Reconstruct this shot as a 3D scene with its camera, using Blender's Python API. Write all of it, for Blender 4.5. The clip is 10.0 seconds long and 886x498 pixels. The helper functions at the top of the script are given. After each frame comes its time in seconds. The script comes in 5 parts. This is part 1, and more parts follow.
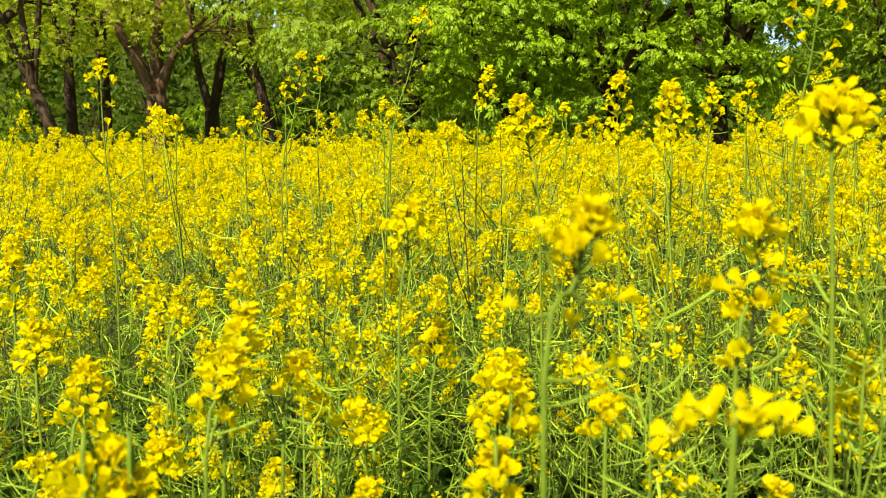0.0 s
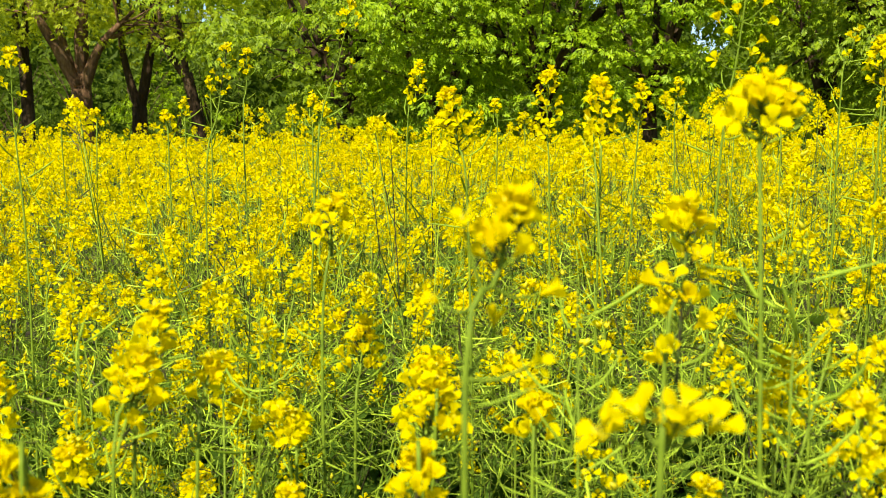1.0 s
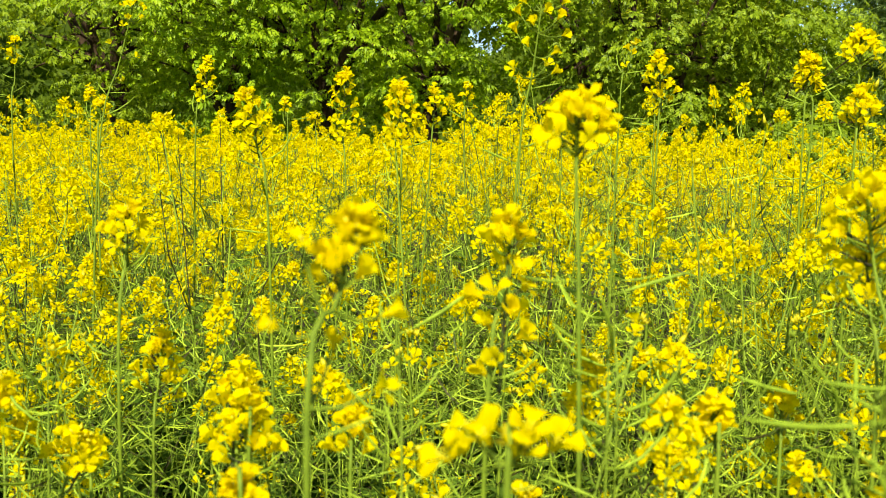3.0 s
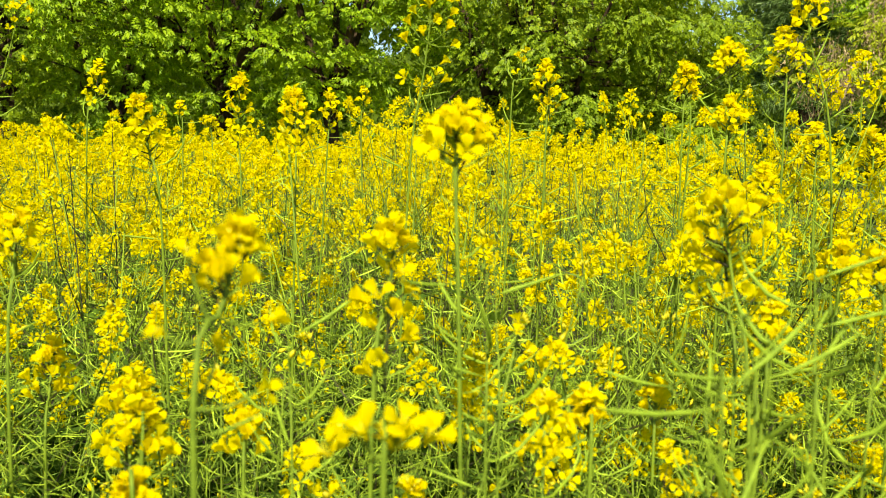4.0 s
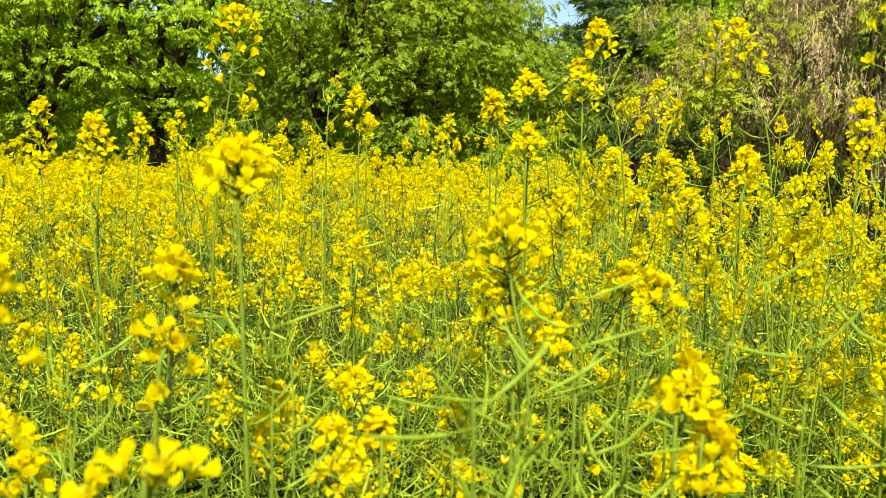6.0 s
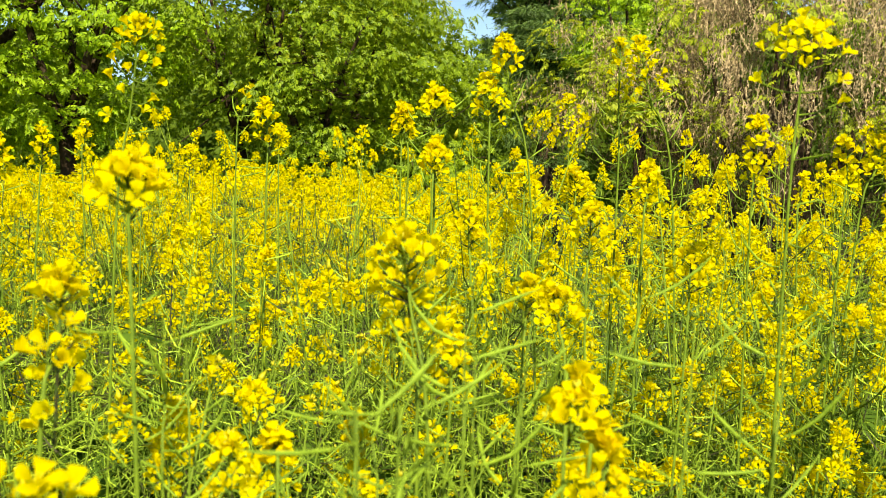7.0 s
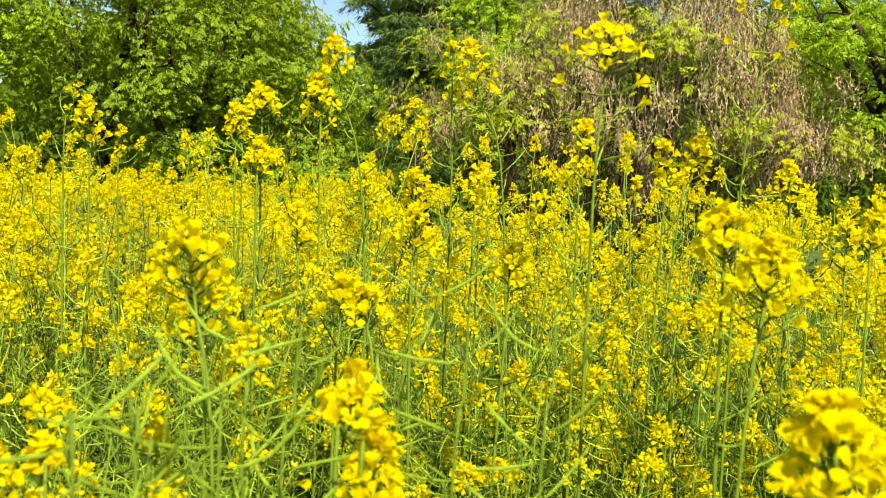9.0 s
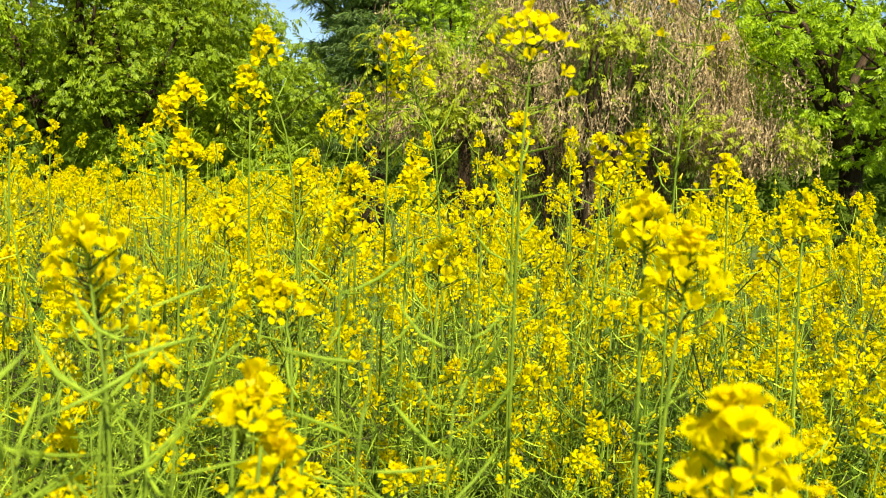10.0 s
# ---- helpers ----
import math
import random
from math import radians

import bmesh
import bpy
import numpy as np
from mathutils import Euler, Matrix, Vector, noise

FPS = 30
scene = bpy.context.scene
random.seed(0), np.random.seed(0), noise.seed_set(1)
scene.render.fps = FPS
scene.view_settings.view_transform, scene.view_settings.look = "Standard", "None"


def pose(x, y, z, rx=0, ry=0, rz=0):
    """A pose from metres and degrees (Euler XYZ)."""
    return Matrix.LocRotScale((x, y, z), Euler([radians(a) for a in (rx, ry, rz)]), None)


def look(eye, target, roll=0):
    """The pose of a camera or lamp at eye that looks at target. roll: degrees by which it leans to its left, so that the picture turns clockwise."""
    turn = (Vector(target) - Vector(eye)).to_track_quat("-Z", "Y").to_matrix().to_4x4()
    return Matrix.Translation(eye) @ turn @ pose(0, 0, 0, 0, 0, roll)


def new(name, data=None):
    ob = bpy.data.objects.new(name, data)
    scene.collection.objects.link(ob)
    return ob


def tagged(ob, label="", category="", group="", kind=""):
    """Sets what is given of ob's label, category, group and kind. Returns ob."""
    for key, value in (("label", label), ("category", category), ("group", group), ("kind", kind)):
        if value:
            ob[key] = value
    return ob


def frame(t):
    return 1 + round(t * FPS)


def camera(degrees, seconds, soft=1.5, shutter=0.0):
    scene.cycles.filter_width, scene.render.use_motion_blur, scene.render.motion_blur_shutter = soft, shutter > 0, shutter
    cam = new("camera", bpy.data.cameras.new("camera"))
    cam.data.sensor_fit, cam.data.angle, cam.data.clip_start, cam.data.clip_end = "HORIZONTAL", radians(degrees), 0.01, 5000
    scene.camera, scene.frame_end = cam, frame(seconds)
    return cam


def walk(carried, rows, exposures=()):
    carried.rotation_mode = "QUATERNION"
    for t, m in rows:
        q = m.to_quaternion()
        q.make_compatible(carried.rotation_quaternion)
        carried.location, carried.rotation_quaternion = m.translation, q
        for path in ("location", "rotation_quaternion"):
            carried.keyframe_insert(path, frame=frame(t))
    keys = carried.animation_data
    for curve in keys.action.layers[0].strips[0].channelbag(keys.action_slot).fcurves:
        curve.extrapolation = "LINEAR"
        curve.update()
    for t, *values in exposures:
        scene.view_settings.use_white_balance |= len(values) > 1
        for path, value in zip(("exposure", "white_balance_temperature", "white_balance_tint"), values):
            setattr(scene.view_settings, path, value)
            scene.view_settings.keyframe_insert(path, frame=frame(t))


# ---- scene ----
cam = camera(49.07, 10.0, soft=0.8)
cam.data.dof.use_dof, cam.data.dof.focus_distance, cam.data.dof.aperture_fstop = True, 2.3, 15.0
PATH = [
    (0.0, look((0.0, 0.0, 1.3200), (0.829, 9.891, 0.102), 0.0)),
    (0.5, look((0.0044, 0.0059, 1.3226), (1.137, 9.868, 0.115), 0.12)),
    (1.0, look((0.0098, 0.0233, 1.3147), (1.516, 9.831, 0.076), 0.32)),
    (1.5, look((0.0139, 0.0419, 1.3120), (1.905, 9.778, 0.034), 0.56)),
    (2.0, look((0.0062, 0.0494, 1.3120), (2.340, 9.688, 0.030), 1.03)),
    (2.5, look((-0.0076, 0.0537, 1.3160), (2.915, 9.534, 0.058), 1.32)),
    (3.0, look((-0.0095, 0.0441, 1.3223), (3.649, 9.269, 0.088), 1.53)),
    (4.5, look((-0.0116, 0.0017, 1.3318), (4.894, 8.641, 0.189), 1.56)),
    (5.0, look((-0.0039, -0.0043, 1.3351), (5.284, 8.416, 0.272), 1.44)),
    (5.5, look((0.0058, -0.0117, 1.3358), (5.653, 8.181, 0.338), 1.35)),
    (7.0, look((0.0205, -0.0306, 1.3402), (6.650, 7.412, 0.535), 1.82)),
    (7.5, look((0.0340, -0.0436, 1.3367), (6.935, 7.155, 0.588), 1.69)),
    (8.0, look((0.0432, -0.0547, 1.3358), (7.170, 6.926, 0.645), 1.88)),
    (8.5, look((0.0528, -0.0676, 1.3345), (7.381, 6.702, 0.657), 1.97)),
    (9.0, look((0.0732, -0.0684, 1.3347), (7.596, 6.484, 0.649), 2.04)),
    (9.5, look((0.0924, -0.0670, 1.3355), (7.768, 6.307, 0.654), 1.96)),
    (10.0, look((0.1124, -0.0761, 1.3312), (7.921, 6.133, 0.639), 1.87)),
]
walk(cam, PATH, [(0.0, 1.1, 6950, 7), (10.0, 1.1, 6950, 7)])

# ---- sky, sun, exposure ----
SUN_ELEVATION, SUN_AZIMUTH = radians(47), radians(212)
world = bpy.data.worlds.new("sky")
scene.world = world
world.use_nodes = True
sky = world.node_tree.nodes.new("ShaderNodeTexSky")
sky.sky_type, sky.sun_disc = "NISHITA", False
sky.sun_elevation, sky.sun_rotation = SUN_ELEVATION, SUN_AZIMUTH
background = world.node_tree.nodes["Background"]
background.inputs["Strength"].default_value = 0.082
sky.altitude = 1500
sky.air_density, sky.dust_density, sky.ozone_density = 1.0, 0.2, 2.5
world.node_tree.links.new(sky.outputs["Color"], background.inputs["Color"])
sun_data = bpy.data.lights.new("sun", "SUN")
sun_data.energy, sun_data.angle, sun_data.color = 5.0, radians(0.5), (1.0, 0.95, 0.86)
sun = new("sun", sun_data)
to_sun = Vector((math.sin(SUN_AZIMUTH) * math.cos(SUN_ELEVATION), math.cos(SUN_AZIMUTH) * math.cos(SUN_ELEVATION), math.sin(SUN_ELEVATION)))
sun.matrix_world = look(to_sun * 60, (0, 0, 0))

# ---- materials ----


def shader(name):
    """A node material: its tree, a function that adds nodes, and the output."""
    mat = bpy.data.materials.new(name)
    mat.use_nodes = True
    tree = mat.node_tree
    tree.nodes.clear()

    def add(kind, **values):
        node = tree.nodes.new(kind)
        for key, value in values.items():
            node.inputs[key].default_value = value
        return node

    return mat, tree, add, add("ShaderNodeOutputMaterial")


def foliage_material(name, low, high, through_colour, share, rough=0.55, grain=60.0, per_object=False, gloss=0.35, accent=None):
    """Thin living tissue: a grained, varied colour, part of the light passing through."""
    mat, tree, add, out = shader(name)
    link = tree.links.new
    coords = add("ShaderNodeTexCoord")
    fine = add("ShaderNodeTexNoise", Scale=grain, Detail=3.0)
    link(coords.outputs["Object"], fine.inputs["Vector"])
    if per_object:
        vary = add("ShaderNodeObjectInfo").outputs["Random"]
    else:
        vary = add("ShaderNodeNewGeometry").outputs["Random Per Island"]
    blend = add("ShaderNodeMath")
    blend.operation = "MULTIPLY_ADD"
    blend.inputs[1].default_value = 0.45
    link(fine.outputs["Fac"], blend.inputs[0])
    scaled = add("ShaderNodeMath")
    scaled.operation = "MULTIPLY"
    scaled.inputs[1].default_value = 0.6
    link(vary, scaled.inputs[0])
    link(scaled.outputs[0], blend.inputs[2])
    ramp = add("ShaderNodeValToRGB")
    ramp.color_ramp.elements[0].position, ramp.color_ramp.elements[0].color = 0.15, (*low, 1)
    ramp.color_ramp.elements[1].position, ramp.color_ramp.elements[1].color = 0.8, (*high, 1)
    if accent:
        ramp.color_ramp.elements[0].position = 0.37
        dry = ramp.color_ramp.elements.new(0.29)
        dry.color = (*accent, 1)
    link(blend.outputs[0], ramp.inputs["Fac"])
    body = add("ShaderNodeBsdfPrincipled", Roughness=rough)
    body.inputs["Specular IOR Level"].default_value = gloss
    link(ramp.outputs["Color"], body.inputs["Base Color"])
    bump = add("ShaderNodeBump", Strength=0.25, Distance=0.002)
    link(fine.outputs["Fac"], bump.inputs["Height"])
    link(bump.outputs["Normal"], body.inputs["Normal"])
    thin = add("ShaderNodeBsdfTranslucent")
    tint = add("ShaderNodeMix")
    tint.data_type = "RGBA"
    tint.inputs["Factor"].default_value = 0.6
    link(ramp.outputs["Color"], tint.inputs["A"])
    tint.inputs["B"].default_value = (*through_colour, 1)
    link(tint.outputs["Result"], thin.inputs["Color"])
    mix = add("ShaderNodeMixShader", Fac=share)
    link(body.outputs[0], mix.inputs[1])
    link(thin.outputs[0], mix.inputs[2])
    link(mix.outputs[0], out.inputs["Surface"])
    return mat


def solid_material(name, colours, scale, rough, bump_height, stretch=(1, 1, 1), detail=6.0):
    """An opaque rough surface: two scales of noise through a colour ramp, with relief."""
    mat, tree, add, out = shader(name)
    link = tree.links.new
    coords = add("ShaderNodeTexCoord")
    mapping = add("ShaderNodeMapping", Scale=stretch)
    link(coords.outputs["Object"], mapping.inputs["Vector"])
    coarse = add("ShaderNodeTexNoise", Scale=scale * 0.14, Detail=3.0)
    fine = add("ShaderNodeTexNoise", Scale=scale, Detail=detail, Roughness=0.65)
    for tex in (coarse, fine):
        link(mapping.outputs["Vector"], tex.inputs["Vector"])
    mixed = add("ShaderNodeMath")
    mixed.operation = "MULTIPLY_ADD"
    mixed.inputs[1].default_value = 0.5
    half_fine = add("ShaderNodeMath")
    half_fine.operation = "MULTIPLY"
    half_fine.inputs[1].default_value = 0.5
    link(fine.outputs["Fac"], half_fine.inputs[0])
    link(coarse.outputs["Fac"], mixed.inputs[0])
    link(half_fine.outputs[0], mixed.inputs[2])
    ramp = add("ShaderNodeValToRGB")
    first, last = ramp.color_ramp.elements
    first.position, first.color = 0.33, (*colours[0], 1)
    last.position, last.color = 0.66, (*colours[-1], 1)
    for n, colour in enumerate(colours[1:-1], 1):
        mid = ramp.color_ramp.elements.new(0.33 + 0.33 * n / (len(colours) - 1))
        mid.color = (*colour, 1)
    link(mixed.outputs[0], ramp.inputs["Fac"])
    body = add("ShaderNodeBsdfPrincipled", Roughness=rough)
    body.inputs["Specular IOR Level"].default_value = 0.12
    link(ramp.outputs["Color"], body.inputs["Base Color"])
    bump = add("ShaderNodeBump", Strength=0.8, Distance=bump_height)
    link(fine.outputs["Fac"], bump.inputs["Height"])
    link(bump.outputs["Normal"], body.inputs["Normal"])
    link(body.outputs[0], out.inputs["Surface"])
    return mat


PETAL = foliage_material("petal", (0.75, 0.575, 0.0), (0.79, 0.69, 0.001), (0.87, 0.78, 0.0), 0.57, 0.65, 160, gloss=0.08)
PETAL_OBJECT = foliage_material("petal_single", (0.76, 0.57, 0.0), (0.79, 0.69, 0.001), (0.87, 0.78, 0.0), 0.6, 0.65, 160, True, gloss=0.08)
STEM = foliage_material("stem", (0.055, 0.10, 0.010), (0.25, 0.335, 0.022), (0.34, 0.44, 0.018), 0.18, 0.55, 90, gloss=0.12, accent=(0.034, 0.032, 0.012))
POD = foliage_material("pod", (0.085, 0.15, 0.010), (0.42, 0.555, 0.036), (0.43, 0.61, 0.028), 0.22, 0.55, 90, gloss=0.15, accent=(0.045, 0.036, 0.014))
BUD = foliage_material("bud", (0.45, 0.42, 0.01), (0.68, 0.58, 0.01), (0.65, 0.55, 0.01), 0.3, 0.5, 200)
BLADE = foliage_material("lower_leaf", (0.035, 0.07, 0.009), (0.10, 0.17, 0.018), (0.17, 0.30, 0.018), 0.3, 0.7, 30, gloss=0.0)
LEAF_BRIGHT = foliage_material("bright_leaf", (0.105, 0.195, 0.004), (0.34, 0.465, 0.010), (0.54, 0.72, 0.007), 0.36, 0.5, 12, gloss=0.2)
LEAF_DEEP = foliage_material("deep_leaf", (0.075, 0.135, 0.004), (0.26, 0.345, 0.010), (0.42, 0.54, 0.007), 0.34, 0.5, 12, gloss=0.2)
LEAF_OLIVE = foliage_material("olive_leaf", (0.18, 0.225, 0.007), (0.43, 0.47, 0.016), (0.68, 0.74, 0.014), 0.5, 0.5, 12, gloss=0.2)
NEEDLE = foliage_material("cedar_needle", (0.08, 0.14, 0.028), (0.18, 0.27, 0.05), (0.20, 0.32, 0.055), 0.25, 0.5, 12)
# Leaf green darkened to carry the shade beneath and behind the trees.
LEAF_SHADE = foliage_material("shaded_leaf", (0.03, 0.055, 0.004), (0.105, 0.155, 0.008), (0.16, 0.25, 0.008), 0.35, 0.6, 12, gloss=0.1)
VINE_LEAF = foliage_material("vine_leaf", (0.12, 0.155, 0.008), (0.41, 0.455, 0.018), (0.58, 0.64, 0.016), 0.42, 0.5, 12, gloss=0.2)
DRY = foliage_material("dry_vine", (0.06, 0.042, 0.018), (0.56, 0.41, 0.205), (0.44, 0.32, 0.12), 0.22, 0.8, 20, gloss=0.1)
# Vine brown darkened to stand for shade inside the mound.
SHADE_VINE = foliage_material("shaded_vine", (0.025, 0.016, 0.007), (0.11, 0.075, 0.034), (0.12, 0.08, 0.03), 0.15, 0.85, 20, gloss=0.05)
GRASS = foliage_material("grass_blade", (0.07, 0.13, 0.02), (0.17, 0.25, 0.04), (0.26, 0.38, 0.04), 0.3, 0.5, 20)
BARK = solid_material("bark", [(0.035, 0.018, 0.008), (0.12, 0.068, 0.033), (0.26, 0.155, 0.078)], 22, 0.9, 0.03, (1, 1, 0.25))
DARK_BARK = solid_material("dark_bark", [(0.014, 0.009, 0.004), (0.045, 0.028, 0.014), (0.10, 0.066, 0.036)], 22, 0.9, 0.03, (1, 1, 0.25))
SOIL = solid_material("soil", [(0.014, 0.012, 0.006), (0.030, 0.026, 0.012), (0.06, 0.052, 0.025)], 30, 0.95, 0.02)
TURF = solid_material("turf", [(0.035, 0.055, 0.012), (0.075, 0.11, 0.022), (0.14, 0.15, 0.05)], 9, 0.95, 0.03)
OLD_WOOD = solid_material("old_wood", [(0.045, 0.045, 0.012), (0.09, 0.09, 0.026), (0.14, 0.13, 0.045)], 30, 0.85, 0.004, (0.15, 1, 1))

# ---- geometry helpers ----
rng = np.random.default_rng(7)


class Geo:
    """Triangles gathered bit by bit: points, faces and a material slot for each face."""

    def __init__(self):
        self.v, self.f, self.m, self.count = [], [], [], 0

    def add(self, v, f, slot=0):
        v, f = np.asarray(v, float), np.asarray(f, int)
        self.v.append(v)
        self.f.append(f + self.count)
        self.m.append(np.full(len(f), slot))
        self.count += len(v)
        return self

    def arrays(self):
        return np.concatenate(self.v), np.concatenate(self.f), np.concatenate(self.m)


def mesh_of(name, v, f, mats, slots=None, smooth=True):
    me = bpy.data.meshes.new(name)
    me.vertices.add(len(v))
    me.vertices.foreach_set("co", np.ascontiguousarray(v, np.float32).ravel())
    me.loops.add(len(f) * 3)
    me.loops.foreach_set("vertex_index", np.ascontiguousarray(f, np.int32).ravel())
    me.polygons.add(len(f))
    me.polygons.foreach_set("loop_start", np.arange(0, len(f) * 3, 3, dtype=np.int32))
    me.polygons.foreach_set("loop_total", np.full(len(f), 3, np.int32))
    me.polygons.foreach_set("use_smooth", np.full(len(f), smooth, bool))
    for mat in mats:
        me.materials.append(mat)
    if slots is not None:
        me.polygons.foreach_set("material_index", np.ascontiguousarray(slots, np.int32))
    me.update()
    me.validate()
    return me


def geo_mesh(name, geo, mats, smooth=True):
    v, f, m = geo.arrays()
    return mesh_of(name, v, f, mats, m, smooth)


def part(name, data, parent, label=""):
    """One mesh as a part under a thing or under another part."""
    ob = new(name, data)
    ob.parent = parent
    return tagged(ob, label)


def unit(v):
    v = np.asarray(v, float)
    return v / (np.linalg.norm(v) + 1e-12)


def frame_of(way, spin=0.0):
    """A 3 x 3 turn whose z axis is way."""
    z = unit(way)
    x = unit(np.cross((0.31, 0.95, 0.02) if abs(z[1]) < 0.9 else (1, 0, 0.1), z))
    y = np.cross(z, x)
    c, s = math.cos(spin), math.sin(spin)
    return np.stack([x * c + y * s, y * c - x * s, z], 1)


def curve_points(points, n):
    """n points evenly along a smooth curve through the given ones."""
    p = np.asarray(points, float)
    p = np.concatenate([[2 * p[0] - p[1]], p, [2 * p[-1] - p[-2]]])
    out = []
    for u in np.linspace(0, len(p) - 3 - 1e-9, n):
        i, t = int(u), u - int(u)
        a, b, c, d = p[i : i + 4]
        out.append(0.5 * (2 * b + (c - a) * t + (2 * a - 5 * b + 4 * c - d) * t * t + (3 * b - a - 3 * c + d) * t**3))
    return np.array(out)


def tube(path, radii, sides=5, rough=0.0, gen=None):
    """A tapered tube along a path, closed at its end."""
    path, radii = np.asarray(path, float), np.asarray(radii, float)
    ways = np.gradient(path, axis=0)
    ring = np.arange(sides) * 2 * np.pi / sides
    v = []
    for p, w, r in zip(path, ways, radii):
        m = frame_of(w)
        rr = r * (1 + (rough * gen.normal(size=sides) if rough else 0))
        v.append(p + (np.cos(ring) * rr)[:, None] * m[:, 0] + (np.sin(ring) * rr)[:, None] * m[:, 1])
    v = np.concatenate(v + [path[-1:]])
    f = []
    for i in range(len(path) - 1):
        for k in range(sides):
            a, b = i * sides + k, i * sides + (k + 1) % sides
            f += [(a, b, b + sides), (a, b + sides, a + sides)]
    end, last = len(v) - 1, (len(path) - 1) * sides
    f += [(last + k, last + (k + 1) % sides, end) for k in range(sides)]
    return v, np.array(f)


def spread(v, f, turns, places):
    """The same small shape at many poses: turns (n, 3, 3) with scale, places (n, 3)."""
    n, k = len(places), len(v)
    out = np.einsum("nij,kj->nki", turns, v) + places[:, None]
    return out.reshape(-1, 3), (f[None] + (np.arange(n) * k)[:, None, None]).reshape(-1, 3)


def turns_of(ways, scale, gen):
    """Random turns about given z ways, scaled."""
    z = ways / (np.linalg.norm(ways, axis=1, keepdims=True) + 1e-9)
    ref = gen.normal(size=z.shape)
    x = np.cross(ref, z)
    x /= np.linalg.norm(x, axis=1, keepdims=True) + 1e-9
    y = np.cross(z, x)
    return np.stack([x, y, z], 2) * np.asarray(scale).reshape(-1, 1, 1)


# ---- rapeseed: flowers, buds, pods ----


def petal(turn, lift, length, gen):
    """One petal: a steep narrow claw that flares into a broad, rounded, slightly ruffled blade."""
    length *= 1.25
    us, ws = np.array([0.0, 0.38, 0.66, 0.88, 1.0]), np.array([0.10, 0.32, 0.84, 1.0, 0.55]) * gen.uniform(0.0048, 0.0061)
    flare = 1.42 + (lift - 1.42) * np.array([0.0, 0.35, 1.0, 1.25, 1.45]) + gen.normal(0, 0.1)
    if lift > 1.15:
        ws, flare = ws * (1, 1, 0.8, 0.72, 0.6), flare - np.array([0, 0, 0, 0.35, 0.6])
    step = np.diff(us, prepend=0) * length
    out, up = np.cumsum(step * np.cos(flare)) + 0.0009, np.cumsum(step * np.sin(flare))
    ruffle = gen.normal(0, 0.0007, 5)
    v = []
    for o, z, w, fl, r, u in zip(out, up, ws, flare, ruffle, us):
        tilt = gen.normal(0, 0.22) * u
        for side in (-1, 0, 1):
            lip = abs(side) * (0.16 * w + r * u) + side * tilt * w
            tongue = -0.0011 * abs(side) * (u > 0.95)
            v.append((o - math.sin(fl) * lip + tongue * math.cos(fl), side * w, z + math.cos(fl) * lip + tongue * math.sin(fl)))
    f = []
    for i in range(4):
        for j in range(2):
            a = i * 3 + j
            f += [(a, a + 1, a + 4), (a, a + 4, a + 3)]
    c, s = math.cos(turn), math.sin(turn)
    return np.array(v) @ np.array([[c, s, 0], [-s, c, 0], [0, 0, 1]]), f


def flower_shape(level, opening, gen):
    """Four petals round a small centre, z along the flower's axis, about 22 mm across."""
    geo = Geo()
    for k in range(4):
        turn = k * math.pi / 2 + gen.normal(0, 0.12)
        lift = opening + gen.normal(0, 0.2 if level == 2 else 0.12)
        length = 0.0135 * gen.uniform(0.9, 1.1)
        if level == 2:
            geo.add(*petal(turn, lift, length, gen))
            continue
        wide = 0.0090
        us = np.array([0.0, 0.72, 1.0]) if level == 1 else np.array([0.0, 1.0])
        bend = lift + (us - 0.4) * gen.uniform(-0.35, 0.45)
        out = us * length * np.cos(bend) + 0.001
        up = us * length * np.sin(bend) + 0.001
        if level == 1:
            v = [(out[0], 0, up[0]), (out[1], -0.5 * wide, up[1] + 0.001), (out[1], 0.5 * wide, up[1] + 0.001), (out[2], 0, up[2])]
            f = [(0, 1, 2), (1, 3, 2)]
        else:
            v = [(out[0], 0, up[0]), (out[1], 0.5 * wide, up[1]), (out[1], -0.5 * wide, up[1])]
            f = [(0, 1, 2)]
        v = np.array(v)
        c, s = math.cos(turn), math.sin(turn)
        geo.add(v @ np.array([[c, s, 0], [-s, c, 0], [0, 0, 1]]), f)
    if level == 2:
        for k in range(6):
            a = k * math.pi / 3 + 0.4
            tip = np.array([math.cos(a) * 0.003, math.sin(a) * 0.003, 0.0075])
            side = np.array([-math.sin(a), math.cos(a), 0]) * 0.0008
            geo.add([tip * 0.1, tip - side, tip + side], [(0, 1, 2)], 1)
    return geo


def bud_shape():
    v = np.array([(0, 0, 0), (0.0016, 0, 0.003), (0, 0.0016, 0.003), (-0.0016, 0, 0.003), (0, -0.0016, 0.003), (0, 0, 0.0075)])
    f = np.array([(0, 2, 1), (0, 3, 2), (0, 4, 3), (0, 1, 4), (1, 2, 5), (2, 3, 5), (3, 4, 5), (4, 1, 5)])
    return v, f


